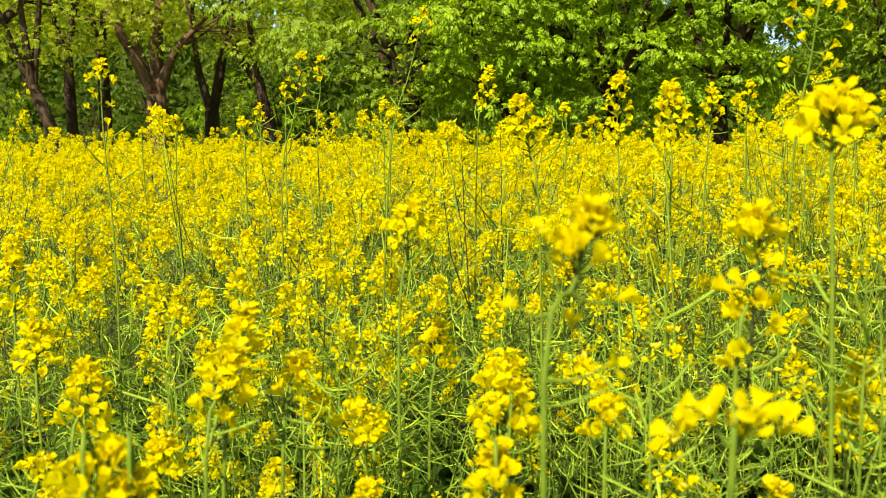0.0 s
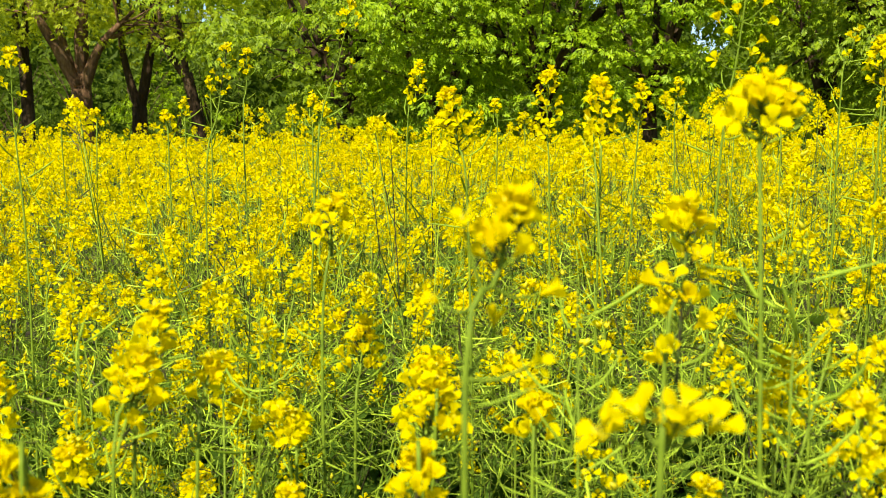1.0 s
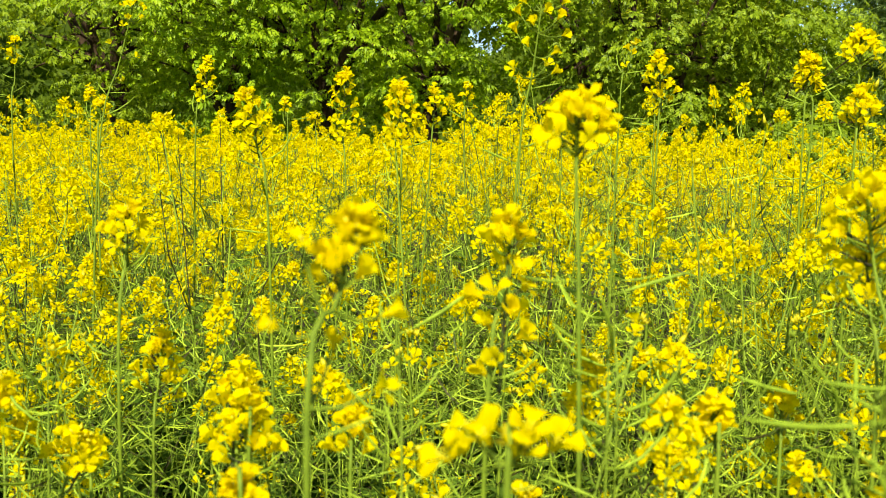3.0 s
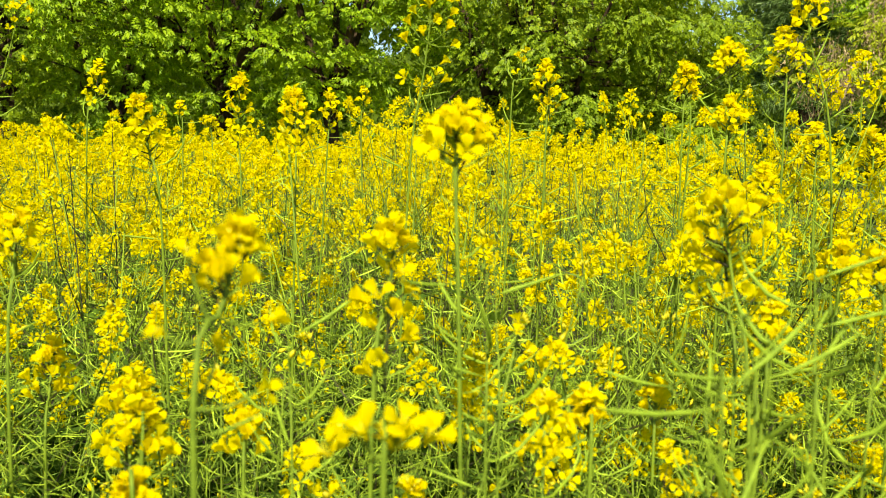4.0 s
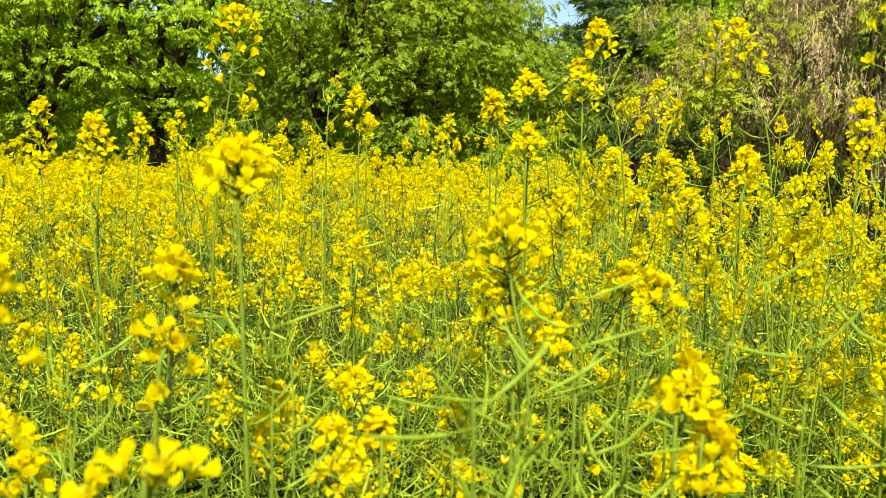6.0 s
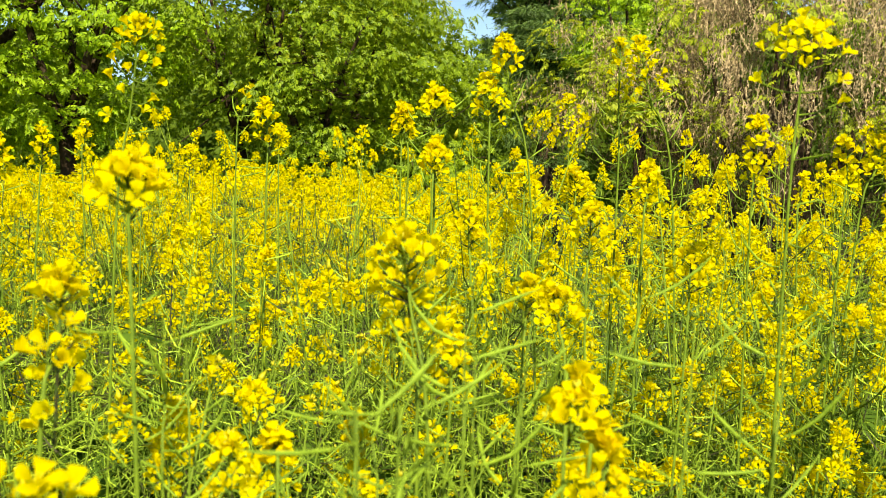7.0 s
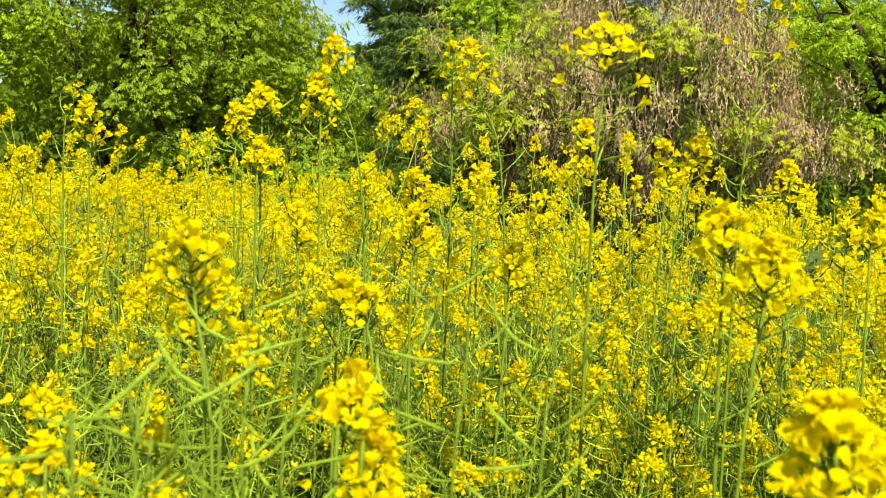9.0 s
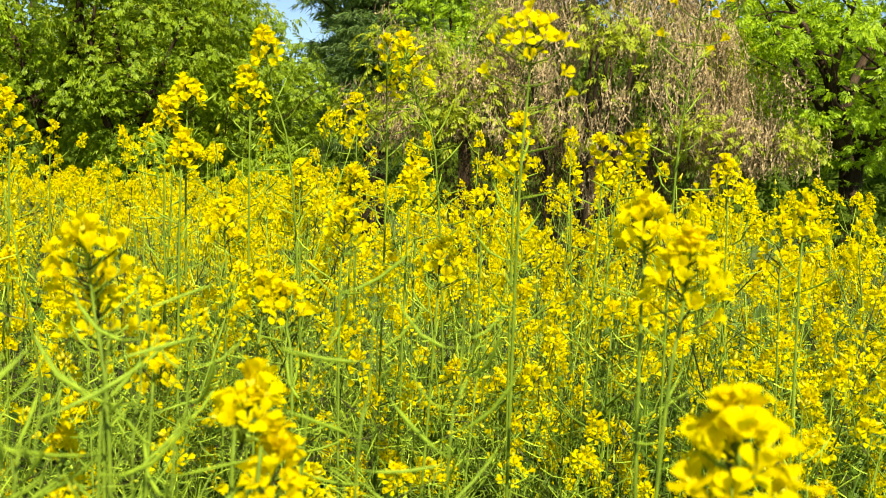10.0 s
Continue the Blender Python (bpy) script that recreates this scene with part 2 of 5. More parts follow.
def pod_shape(level, gen):
    """A slender seed pod on its stalk: it starts at the origin and runs out along x, curving up along z."""
    if level == 3:
        u = np.array([0, 0.18, 0.24, 0.5, 0.8, 0.88, 1.0])
        r = np.array([0.0006, 0.0005, 0.0011, 0.0014, 0.0012, 0.0006, 0.0002])
        sides = 5
    elif level == 2:
        u, r, sides = np.array([0, 0.25, 0.7, 1.0]), np.array([0.0006, 0.0013, 0.0013, 0.0003]), 3
    else:
        u, r, sides = np.array([0, 0.4, 0.8, 1.0]), np.array([0.0010, 0.0021, 0.0016, 0.0004]) * (0.72 if level else 1.0), 2
    length, rise, curl = 0.060, gen.uniform(-0.4, 0.5), gen.uniform(-0.3, 0.9)
    a = rise + curl * u
    x, z = u * length * np.cos(a), u * length * np.sin(a)
    path = np.stack([x, gen.normal(0, 0.22) * x * u, z], 1)
    if sides > 2:
        return tube(path, r, sides)
    v = np.stack([path - np.outer(r, (0, 0.7, -0.5)), path + np.outer(r, (0, 0.7, -0.5))], 1).reshape(-1, 3)
    return v, np.array([t for i in range(len(u) - 1) for t in ((2 * i, 2 * i + 1, 2 * i + 3), (2 * i, 2 * i + 3, 2 * i + 2))][:5])


FLOWERS = {level: [flower_shape(level, opening, rng).arrays() for opening in (0.45, 0.8, 1.1, 0.62, 1.30, 1.40)] for level in (0, 1, 2)}
PODS = {level: [pod_shape(level, rng) for _ in range(5)] for level in (0, 1, 2, 3)}


def head_layout(width, height, n, gen, inset=0.006):
    """Places and ways of n flowers below the tip of a head: a dome, or a loose spike where it is tall."""
    s = (np.arange(n) + 0.5) / n
    a = np.arange(n) * 2.399963 + gen.uniform(0, 6.28)
    loose = height / max(width, 1e-3) > 1.5
    if loose:
        crest = s < 0.45
        t = np.clip((s - 0.45) / 0.55, 0, 1)
        radius = width * 0.5 * np.where(crest, 0.75 * np.sqrt(s / 0.45), 0.6 + 0.4 * gen.uniform(size=n))
        z = -height * np.where(crest, 0.16 * s / 0.45, 0.22 + 0.78 * t)
        lift = np.where(crest, 1.2 - 1.6 * s, 0.5 - 0.5 * t)
    else:
        radius = width * 0.5 * np.sqrt(np.clip(s * 1.15, 0.03, 1)) * np.where(s > 0.8, 0.9, 1)
        z = -height * s**1.5
        lift = 1.25 - 1.0 * s
    radius = np.maximum(radius - inset, 0.003) * gen.uniform(0.8, 1.15, n)
    z = z + gen.normal(0, 0.0035, n)
    places = np.stack([np.cos(a) * radius, np.sin(a) * radius, z], 1)
    lift = lift + gen.normal(0, 0.2, n)
    ways = np.stack([np.cos(a) * np.cos(lift), np.sin(a) * np.cos(lift), np.sin(lift)], 1)
    return places, ways


def head_geo(geo, tip, way, width, height, n, level, gen, pods=6, pod_span=0.1, large=1.0, single=None):
    """A joined flower head in a plant's geometry: slots 0 stem, 1 petal, 2 pod, 3 bud."""
    m = frame_of(way)
    places, ways = head_layout(width, height, n, gen)
    pick = gen.integers(0, 4, n)
    sizes = gen.uniform(0.75, 1.1, n) * (1.08, 0.68, 0.66)[level] * large
    for k in range(4):
        on = pick == k
        if on.any():
            v, f, slot = FLOWERS[level][k]
            turn = turns_of(ways[on] @ m.T, sizes[on], gen)
            if single is None:
                vv, ff = spread(v, f, turn, tip + places[on] @ m.T)
                geo.add(vv, ff, 1)
            else:
                single += [(k, t, p) for t, p in zip(turn, tip + places[on] @ m.T)]
    if level > 0:
        v, f = bud_shape()
        count = 8 if level == 2 else 1
        dirs = unit_rows(gen.normal(size=(count, 3)) * (1, 1, 0.6) + (0, 0, 1.0))
        vv, ff = spread(v, f, turns_of(dirs @ m.T, np.full(count, 1.0 if level == 2 else 2.0), gen), tip + (dirs * 0.005) @ m.T)
        geo.add(vv, ff, 3)
    if level == 2:
        for p, w in zip(places, ways):
            base = np.array([0, 0, p[2] - 0.35 * np.hypot(p[0], p[1]) - 0.004])
            geo.add([tip + m @ base - m[:, 0] * 0.0005, tip + m @ base + m[:, 1] * 0.0005, tip + m @ p], [(0, 1, 2)], 0)
    if pods:
        pod_geo(geo, tip, m, height, pods, pod_span, level, gen)


def unit_rows(a):
    return a / (np.linalg.norm(a, axis=1, keepdims=True) + 1e-9)


def pod_geo(geo, tip, m, start, count, span, level, gen):
    for k in range(count):
        a, z = k * 2.399963 + gen.uniform(0, 0.8), -start - span * (k + gen.uniform(0, 1)) / count
        c, s = math.cos(a), math.sin(a)
        scale = gen.uniform(0.38, 0.92)
        v, f = PODS[level][gen.integers(0, 5)]
        turn = m @ (np.array([[c, -s, 0], [s, c, 0], [0, 0, 1]]) * scale)
        geo.add(v @ turn.T + tip + m @ np.array([0, 0, z]), f, 2)


def leaf_strip(geo, root, way, length, wide, slot, droop, gen):
    """A lance-shaped leaf of four bent faces."""
    side = unit(np.cross(way, (0, 0, 1)) + gen.normal(0, 0.15, 3))
    u = np.array([0.0, 0.35, 0.7, 1.0])
    w = np.array([0.15, 1.0, 0.7, 0.05]) * wide * 0.5
    p = root + np.outer(u * length, way) - np.outer(u**2 * droop, (0, 0, 1))
    v = np.stack([p - side * w[:, None], p + side * w[:, None]], 1).reshape(-1, 3)
    f = [t for i in range(3) for t in ((2 * i, 2 * i + 1, 2 * i + 3), (2 * i, 2 * i + 3, 2 * i + 2))]
    geo.add(v, f, slot)


def field_plant(level, gen, tall=1.12, detail=None, bloom=1.0, distant=False, singles=None):
    """A branched plant with its foot at the origin, as pieces (name, geometry): stalk, branches, heads, pods, leaves."""
    pieces = []
    detail = level if detail is None else detail
    lean = gen.normal(0, 0.10, 2)
    top = np.array([lean[0], lean[1], tall])
    stalk = curve_points([(0, 0, 0), (lean[0] * 0.2 + gen.normal(0, 0.03), lean[1] * 0.2 + gen.normal(0, 0.03), tall * 0.5), top], (3, 4, 7)[level])
    pieces.append(("stalk", Geo().add(*tube(stalk, np.linspace(0.0034, 0.0010, len(stalk)), (3, 3, 5)[level]), 0)))
    heads = [(top, unit(stalk[-1] - stalk[-2]))]
    for k in range(gen.integers(4, 7) + (0, 1, 2)[level]):
        h = gen.uniform(0.42, 0.88) * tall
        start = np.array([np.interp(h, stalk[:, 2], stalk[:, 0]), np.interp(h, stalk[:, 2], stalk[:, 1]), h])
        a, reach = gen.uniform(0, 6.28), gen.uniform(0.06, 0.24)
        end = start + np.array([math.cos(a) * reach, math.sin(a) * reach, gen.uniform(0.1, 0.32)])
        end[2] = min(end[2], tall)
        end[:2] = start[:2] + (end[:2] - start[:2]) * min(1.0, (end[2] - h) / (0.8 * reach))
        mid = start * 0.5 + end * 0.5 + np.array([math.cos(a), math.sin(a), -0.4]) * reach * 0.25
        path = curve_points([start, mid, end], (2, 3, 5)[level])
        pieces.append(("branch", Geo().add(*tube(path, np.linspace(0.0016, 0.0008, len(path)), 3), 0)))
        heads.append((end, unit(path[-1] - path[-2])))
    flowers, pods = ((13, 3), (20, 12), (18, 22))[level] if not distant else (7, 1)
    for end, way in heads:
        rank = np.clip((end[2] / tall - 0.66) / 0.22, 0.0, 1.0)
        full = gen.uniform() < (0.22 + 0.74 * rank) * bloom
        n = int(flowers * gen.uniform(0.8, 1.6)) if full else int(gen.integers(0 if bloom < 1 else 1, 4))
        height = gen.uniform(0.016, 0.055)
        geo = Geo()
        n = max(n, 1)
        head_geo(geo, end, way, gen.uniform(0.028, 0.048), height, n, detail, gen, 0, large=1.4 if distant else 1.0, single=None if singles is None else singles.setdefault(len(pieces), []))
        pieces.append(("flower_head", geo))
        geo = Geo()
        pod_geo(geo, end, frame_of(way), height, pods, gen.uniform(0.14, 0.32), detail, gen)
        pieces.append(("pod_stalk", geo))
    for k in range((1, 4, 4)[level]):
        a, h = gen.uniform(0, 6.28), gen.uniform(0.2, 0.72) * tall
        geo = Geo()
        leaf_strip(geo, np.array([0, 0, h]), unit((math.cos(a), math.sin(a), 0.5)), gen.uniform(0.08, 0.2), gen.uniform(0.02, 0.05), 4, 0.05, gen)
        pieces.append(("leaf", geo))
    return pieces


def joined(pieces):
    whole = Geo()
    for _, geo in pieces:
        v, f, m = geo.arrays()
        whole.v.append(v), whole.f.append(f + whole.count), whole.m.append(m)
        whole.count += len(v)
    return whole.arrays()


PLANT_MATS = [STEM, PETAL, POD, BUD, BLADE]

# ---- ground ----
FIELD = [(-0.9, -0.7), (3.0, -0.7), (3.15, 0.6), (5.9, 8.6), (4.0, 12.6), (-4.0, 14.6), (-9.6, 15.6)]


def in_field(x, y):
    inside = np.zeros(np.shape(x), bool)
    for (ax, ay), (bx, by) in zip(FIELD, FIELD[1:] + FIELD[:1]):
        crosses = (ay > y) != (by > y)
        inside ^= crosses & (x < (bx - ax) * (y - ay) / (by - ay + 1e-12) + ax)
    return inside


def ground_sheet():
    n = 90
    g = np.sign(np.linspace(-1, 1, n)) * np.abs(np.linspace(-1, 1, n)) ** 3 * 600
    xx, yy = np.meshgrid(g, g)
    zz = np.array([noise.noise((x * 0.2, y * 0.2, 0)) for x, y in zip(xx.ravel(), yy.ravel())]) * 0.05
    v = np.stack([xx.ravel(), yy.ravel(), zz - 0.04], 1)
    i = (np.arange(n - 1)[:, None] * n + np.arange(n - 1)).ravel()
    f = np.concatenate([np.stack([i, i + 1, i + n + 1], 1), np.stack([i, i + n + 1, i + n], 1)])
    tagged(new("ground", mesh_of("ground", v, f, [TURF])), "rough green turf running out to the woods", "ground", kind="structure")


def soil_bed():
    bm = bmesh.new()
    face = bm.faces.new([bm.verts.new((x, y, 0.03)) for x, y in FIELD])
    out = bmesh.ops.extrude_face_region(bm, geom=[face])
    for v in out["geom"]:
        if isinstance(v, bmesh.types.BMVert):
            v.co.z = -0.12
    bmesh.ops.triangulate(bm, faces=bm.faces)
    bmesh.ops.recalc_face_normals(bm, faces=bm.faces)
    me = bpy.data.meshes.new("soil")
    bm.to_mesh(me)
    me.materials.append(SOIL)
    tagged(new("field_soil", me), "dark tilled soil under the rapeseed crop", "soil", kind="structure")


ground_sheet()
soil_bed()

# ---- trees ----


def leaf_spray():
    """A twig's end, one unit long, along x: six pointed leaflets that droop at their tips."""
    v, f = [], []
    for k in range(6):
        side = -1 if k % 2 else 1
        root = np.array([0.12 + 0.13 * k, 0.0, -0.02 * k])
        way = unit((0.55 + 0.07 * k, side * (0.85 - 0.12 * k), -0.32))
        across = unit(np.cross(way, (0, 0, 1))) * 0.12
        tip = root + way * (0.52 - 0.02 * abs(k - 2))
        mid = root * 0.56 + tip * 0.44 + np.array([0, 0, 0.05])
        n = len(v)
        v += [root, mid - across + (0, 0, -0.02), mid + across, tip - (0, 0, 0.05)]
        f += [(n, n + 3, n + 1), (n, n + 2, n + 3)]
    return np.array(v), np.array(f)


def needle_tuft():
    v, f = [], []
    for k in range(5):
        a = k * 1.2566
        tip = np.array([0.9, 0.4 * math.cos(a), 0.4 * math.sin(a)])
        side = np.array([0, -math.sin(a), math.cos(a)]) * 0.06
        f.append((len(v), len(v) + 1, len(v) + 2))
        v += [-side, side, tip]
    return np.array(v), np.array(f)


def dry_strand():
    """A drooping shred of dry vine with curled leaves."""
    v = [(-0.025, 0, 0), (0.025, 0, 0), (0.06, 0.05, -1.0), (0, 0.02, -0.25), (0.11, 0.07, -0.30), (0.05, 0.07, -0.42), (0.02, 0, -0.6), (-0.10, 0.06, -0.62), (-0.03, 0.04, -0.76)]
    return np.array(v), np.array([(0, 1, 2), (3, 4, 5), (6, 7, 8)])


SHAPES = {"spray": leaf_spray(), "needle": needle_tuft(), "strand": dry_strand()}


def clump_leaves(centres, per, radius, flat, size, gen, shape="spray", droop=0.25, face=None):
    """Leaves in flattened sprays round the given centres."""
    v, f = SHAPES[shape]
    n = len(centres) * per
    off = gen.normal(size=(n, 3))
    off *= (gen.uniform(0.15, 1, n) ** 0.5 / np.linalg.norm(off, axis=1))[:, None]
    facing = np.zeros((n, 3)) if face is None else np.repeat(face, per, 0)
    rad = np.repeat(radius * gen.uniform(0.6, 1.35, len(centres)), per)
    off = off * rad[:, None] * (1, 1, flat)
    off[:, 2] -= droop * (off[:, 0] ** 2 + off[:, 1] ** 2) / (rad + 1e-6)
    places = np.repeat(centres, per, 0) + off
    if shape == "strand":
        z = unit_rows(gen.normal(0, 0.3, (n, 3)) + (0, 0, 1))
        x = np.cross(facing + gen.normal(0, 0.5, (n, 3)), z)
        x = unit_rows(x)
        turn = np.stack([x, np.cross(z, x), z], 2) * (gen.uniform(0.6, 1.4, n) * size)[:, None, None]
    else:
        z = gen.normal(0, 0.36, (n, 3)) + (0, 0, 0.8) + 0.3 * off / (rad[:, None] + 1e-6) + 0.6 * facing
        z = unit_rows(z)
        x = off * (1, 1, 0.3) + gen.normal(0, 0.3, (n, 3)) * rad[:, None] + (0, 0, -0.1)
        x -= (x * z).sum(1, keepdims=True) * z
        x = unit_rows(x)
        turn = np.stack([x, np.cross(z, x), z], 2) * (size * gen.uniform(0.6, 1.3, n))[:, None, None]
    return spread(v, f, turn, places)


def limb_tree(name, foot, fork, height, limbs, trunk_radius, crown, label, category, bark, leaf, seed,
              per=110, leaf_size=0.10, flat=0.28, spray=0.5, lean=(0, 0), shape="spray", extra=None, overhang=0.0):
    """A tree: a tapered trunk, limbs that fork again, and a crown of sprays at the limbs' ends.
    crown: (clumps, radius across, bottom height, top height, how far in from the rim). overhang: how far the lowest sprays stand back."""
    gen = np.random.default_rng(seed)
    root = tagged(new(name), label, category)
    root.location = foot
    head = np.array([lean[0], lean[1], fork])
    path = curve_points([(0, 0, -0.15), (lean[0] * 0.35 + gen.normal(0, 0.04), lean[1] * 0.3, fork * 0.5), head], 9)
    flare = trunk_radius * (1 + 0.55 * np.exp(-np.linspace(0, 5, 9)))
    v, f = tube(path, flare * np.linspace(1.0, 0.85, 9), 14, 0.035, gen)
    part("trunk", mesh_of("trunk", v, f, [bark]), root)
    clumps, across, low, high, inner = crown
    ends = []
    for k in range(limbs if isinstance(limbs, int) else len(limbs)):
        if isinstance(limbs, int):
            a = k * 2 * math.pi / limbs + gen.uniform(-0.4, 0.4)
            reach = across * gen.uniform(0.35, 0.6)
            end = head + (math.cos(a) * reach, math.sin(a) * reach, (height - fork) * gen.uniform(0.55, 0.95))
        else:
            end = head + np.array(limbs[k])
            a, reach = math.atan2(limbs[k][1], limbs[k][0]), math.hypot(limbs[k][0], limbs[k][1])
        mid = head * 0.55 + end * 0.45 + np.array([math.cos(a), math.sin(a), 0]) * reach * gen.uniform(-0.1, 0.22) + gen.normal(0, 0.16, 3)
        p = curve_points([head - (0, 0, 0.12), mid, end], 10)
        r = np.linspace(trunk_radius * 0.62, trunk_radius * 0.12, 10)
        limb = part("limb", mesh_of("limb", *tube(p, r, 8, 0.06, gen), [bark]), root)
        geo = Geo()
        for j in range(7 if isinstance(limbs, int) else 8):
            i = gen.integers(2 if isinstance(limbs, int) else 5, 9)
            b = p[i]
            w = gen.normal(size=3) * (1, 1, 0.5) + (math.cos(a) * 0.6, math.sin(a) * 0.6, 0.3 if isinstance(limbs, int) else 0.9)
            e = b + unit(w) * gen.uniform(0.6, 1.6)
            q = curve_points([b, (b + e) / 2 + gen.normal(0, 0.12, 3), e], 5)
            geo.add(*tube(q, np.linspace(r[i] * 0.45, 0.006, 5), 5))
            ends.append(e)
        tagged(part("branchwork", geo_mesh("branchwork", geo, [bark]), limb), kind="stuff")
    c = gen.normal(size=(clumps, 3))
    c /= np.linalg.norm(c, axis=1)[:, None]
    c *= (gen.uniform(inner, 1, clumps) ** 0.6)[:, None]
    centres = c * (across, across, (high - low) / 2) + (lean[0], lean[1], (high + low) / 2)
    if overhang:
        centres[:, :2] *= 1 - overhang * np.clip(1 - (centres[:, 2:] - low) / (0.36 * (high - low)), 0, 1)
    if extra is not None:
        centres = centres[extra(centres + np.array(foot))]
    rim = unit_rows((centres - (lean[0], lean[1], 0)) * (1, 1, 0))
    if shape == "spray":
        per, leaf_size = int(per * 0.3), leaf_size * 1.36
    v, f = clump_leaves(centres, per, spray, flat, leaf_size, gen, shape, face=rim)
    part("crown", mesh_of("crown", v, f, [leaf], smooth=False), root)
    return root


def polar(azimuth, distance):
    a = radians(azimuth)
    return (distance * math.sin(a), distance * math.cos(a), 0.0)


def gap(azimuth, elevation, half):
    """Tells which sprays lie outside a cone from the viewpoint, cut to fit the camera's view."""
    a, e = radians(azimuth), radians(elevation)
    way = np.array([math.sin(a) * math.cos(e), math.cos(a) * math.cos(e), math.sin(e)])

    def keep(p):
        d = p - (0, 0, 1.33)
        return (d @ way) / np.linalg.norm(d, axis=1) < math.cos(radians(half))

    return keep


def woods():
    zelkova = "bare-limbed park tree with brown bark and sparse olive spring leaves"
    maple = "broad spring-green tree with layered drooping sprays beside the field"
    limb_tree("tree", polar(-11.4, 17), 1.95, 5.6, [(-0.55, 0.1, 2.6), (0.6, 0.0, 2.7), (0.15, 0.5, 3.4), (-1.3, -0.3, 2.4), (0.9, -0.2, 1.2)], 0.185, (100, 3.4, 2.4, 5.7, 0.3), zelkova, "tree", BARK, LEAF_OLIVE, 11, 75, 0.08, 0.3, 0.55, (-0.02, 0))
    limb_tree("tree", polar(-8.5, 18), 1.65, 5.6, [(-0.35, 0.1, 3.0), (0.6, 0.1, 2.6), (0.1, -0.4, 3.2)], 0.15, (84, 3.0, 2.5, 5.7, 0.3), zelkova, "tree", DARK_BARK, LEAF_OLIVE, 12, 75, 0.08, 0.3, 0.55, (0.02, 0))
    limb_tree("tree", polar(-5.2, 17), 2.2, 5.6, [(-0.5, 0.1, 2.2), (0.15, 0.1, 3.2), (-1.1, 0.2, 2.2)], 0.105, (88, 3.0, 2.4, 5.7, 0.3), zelkova, "tree", DARK_BARK, LEAF_OLIVE, 13, 75, 0.08, 0.3, 0.55, (-0.2, 0))
    limb_tree("tree", polar(-16.2, 16.5), 2.0, 5.6, [(-0.7, 0.1, 1.8), (-0.2, 0.1, 3.0), (0.3, 0.2, 3.0)], 0.11, (92, 3.0, 2.3, 5.7, 0.3), zelkova, "tree", DARK_BARK, LEAF_OLIVE, 14, 75, 0.08, 0.3, 0.55, (-0.5, 0))
    limb_tree("tree", polar(-15.6, 18), 2.6, 5.6, [(-0.4, 0.1, 2.4), (0.3, 0.1, 2.6), (0.0, 0.4, 3.0)], 0.10, (86, 3.0, 2.4, 5.7, 0.3), zelkova, "tree", DARK_BARK, LEAF_OLIVE, 15, 75, 0.08, 0.3, 0.55, (-0.15, 0))
    limb_tree("tree", polar(-14.4, 19), 2.4, 5.6, [(-0.3, 0.1, 2.4), (0.3, 0.1, 2.6)], 0.12, (42, 2.6, 2.5, 5.7, 0.3), zelkova, "tree", DARK_BARK, LEAF_OLIVE, 17, 75, 0.08, 0.3, 0.55, (0.05, 0))
    limb_tree("tree", polar(-20.8, 17), 2.6, 5.6, 3, 0.15, (74, 3.2, 2.1, 5.7, 0.3), zelkova, "tree", DARK_BARK, LEAF_OLIVE, 16, 75, 0.08, 0.3, 0.55)
    hole = gap(23.7, 5.4, 1.2)
    limb_tree("tree", polar(3.0, 15.2), 1.7, 5.6, 5, 0.16, (256, 3.3, 1.05, 5.7, 0.26), maple, "tree", DARK_BARK, LEAF_DEEP, 21, 80, 0.092, 0.26, 0.5, extra=hole, overhang=0.5)
    limb_tree("tree", polar(14.6, 14.6), 1.9, 5.6, 5, 0.17, (330, 3.3, 0.95, 5.7, 0.26), maple, "tree", DARK_BARK, LEAF_BRIGHT, 22, 80, 0.10, 0.22, 0.5, extra=hole, overhang=0.5)
    limb_tree("tree", polar(9.0, 14.0), 1.4, 5.6, 4, 0.10, (236, 2.3, 0.95, 5.6, 0.26), maple, "tree", DARK_BARK, LEAF_BRIGHT, 23, 80, 0.098, 0.22, 0.45, extra=hole, overhang=0.5)
    limb_tree("tree", polar(20.5, 14.0), 1.7, 6.5, 4, 0.12, (200, 2.1, 1.1, 5.7, 0.26), maple, "tree", DARK_BARK, LEAF_BRIGHT, 24, 80, 0.10, 0.22, 0.45, extra=hole, overhang=0.5)
    limb_tree("tree", polar(30.0, 14.6), 1.7, 6.0, 4, 0.13, (273, 2.6, 1.3, 5.7, 0.26), maple, "tree", DARK_BARK, LEAF_DEEP, 25, 80, 0.09, 0.26, 0.45, extra=hole, overhang=0.5)
    limb_tree("tree", polar(34.6, 13.6), 1.3, 4.6, 4, 0.11, (270, 1.65, 1.0, 5.4, 0.26), maple, "tree", DARK_BARK, LEAF_DEEP, 26, 80, 0.088, 0.3, 0.42, overhang=0.5)
    limb_tree("tree", polar(36.2, 20.5), 2.0, 5.2, 5, 0.2, (214, 2.4, 1.6, 5.7, 0.2), "rounded olive-brown tree rising behind the green ones", "tree", DARK_BARK, LEAF_OLIVE, 27, 100, 0.09, 0.4, 0.5)
    limb_tree("tree", polar(40.2, 14.6), 0.9, 2.6, 4, 0.07, (200, 1.35, 0.6, 3.9, 0.2), "low spring-green tree at the wood's edge", "tree", DARK_BARK, LEAF_DEEP, 28, 80, 0.088, 0.3, 0.4)
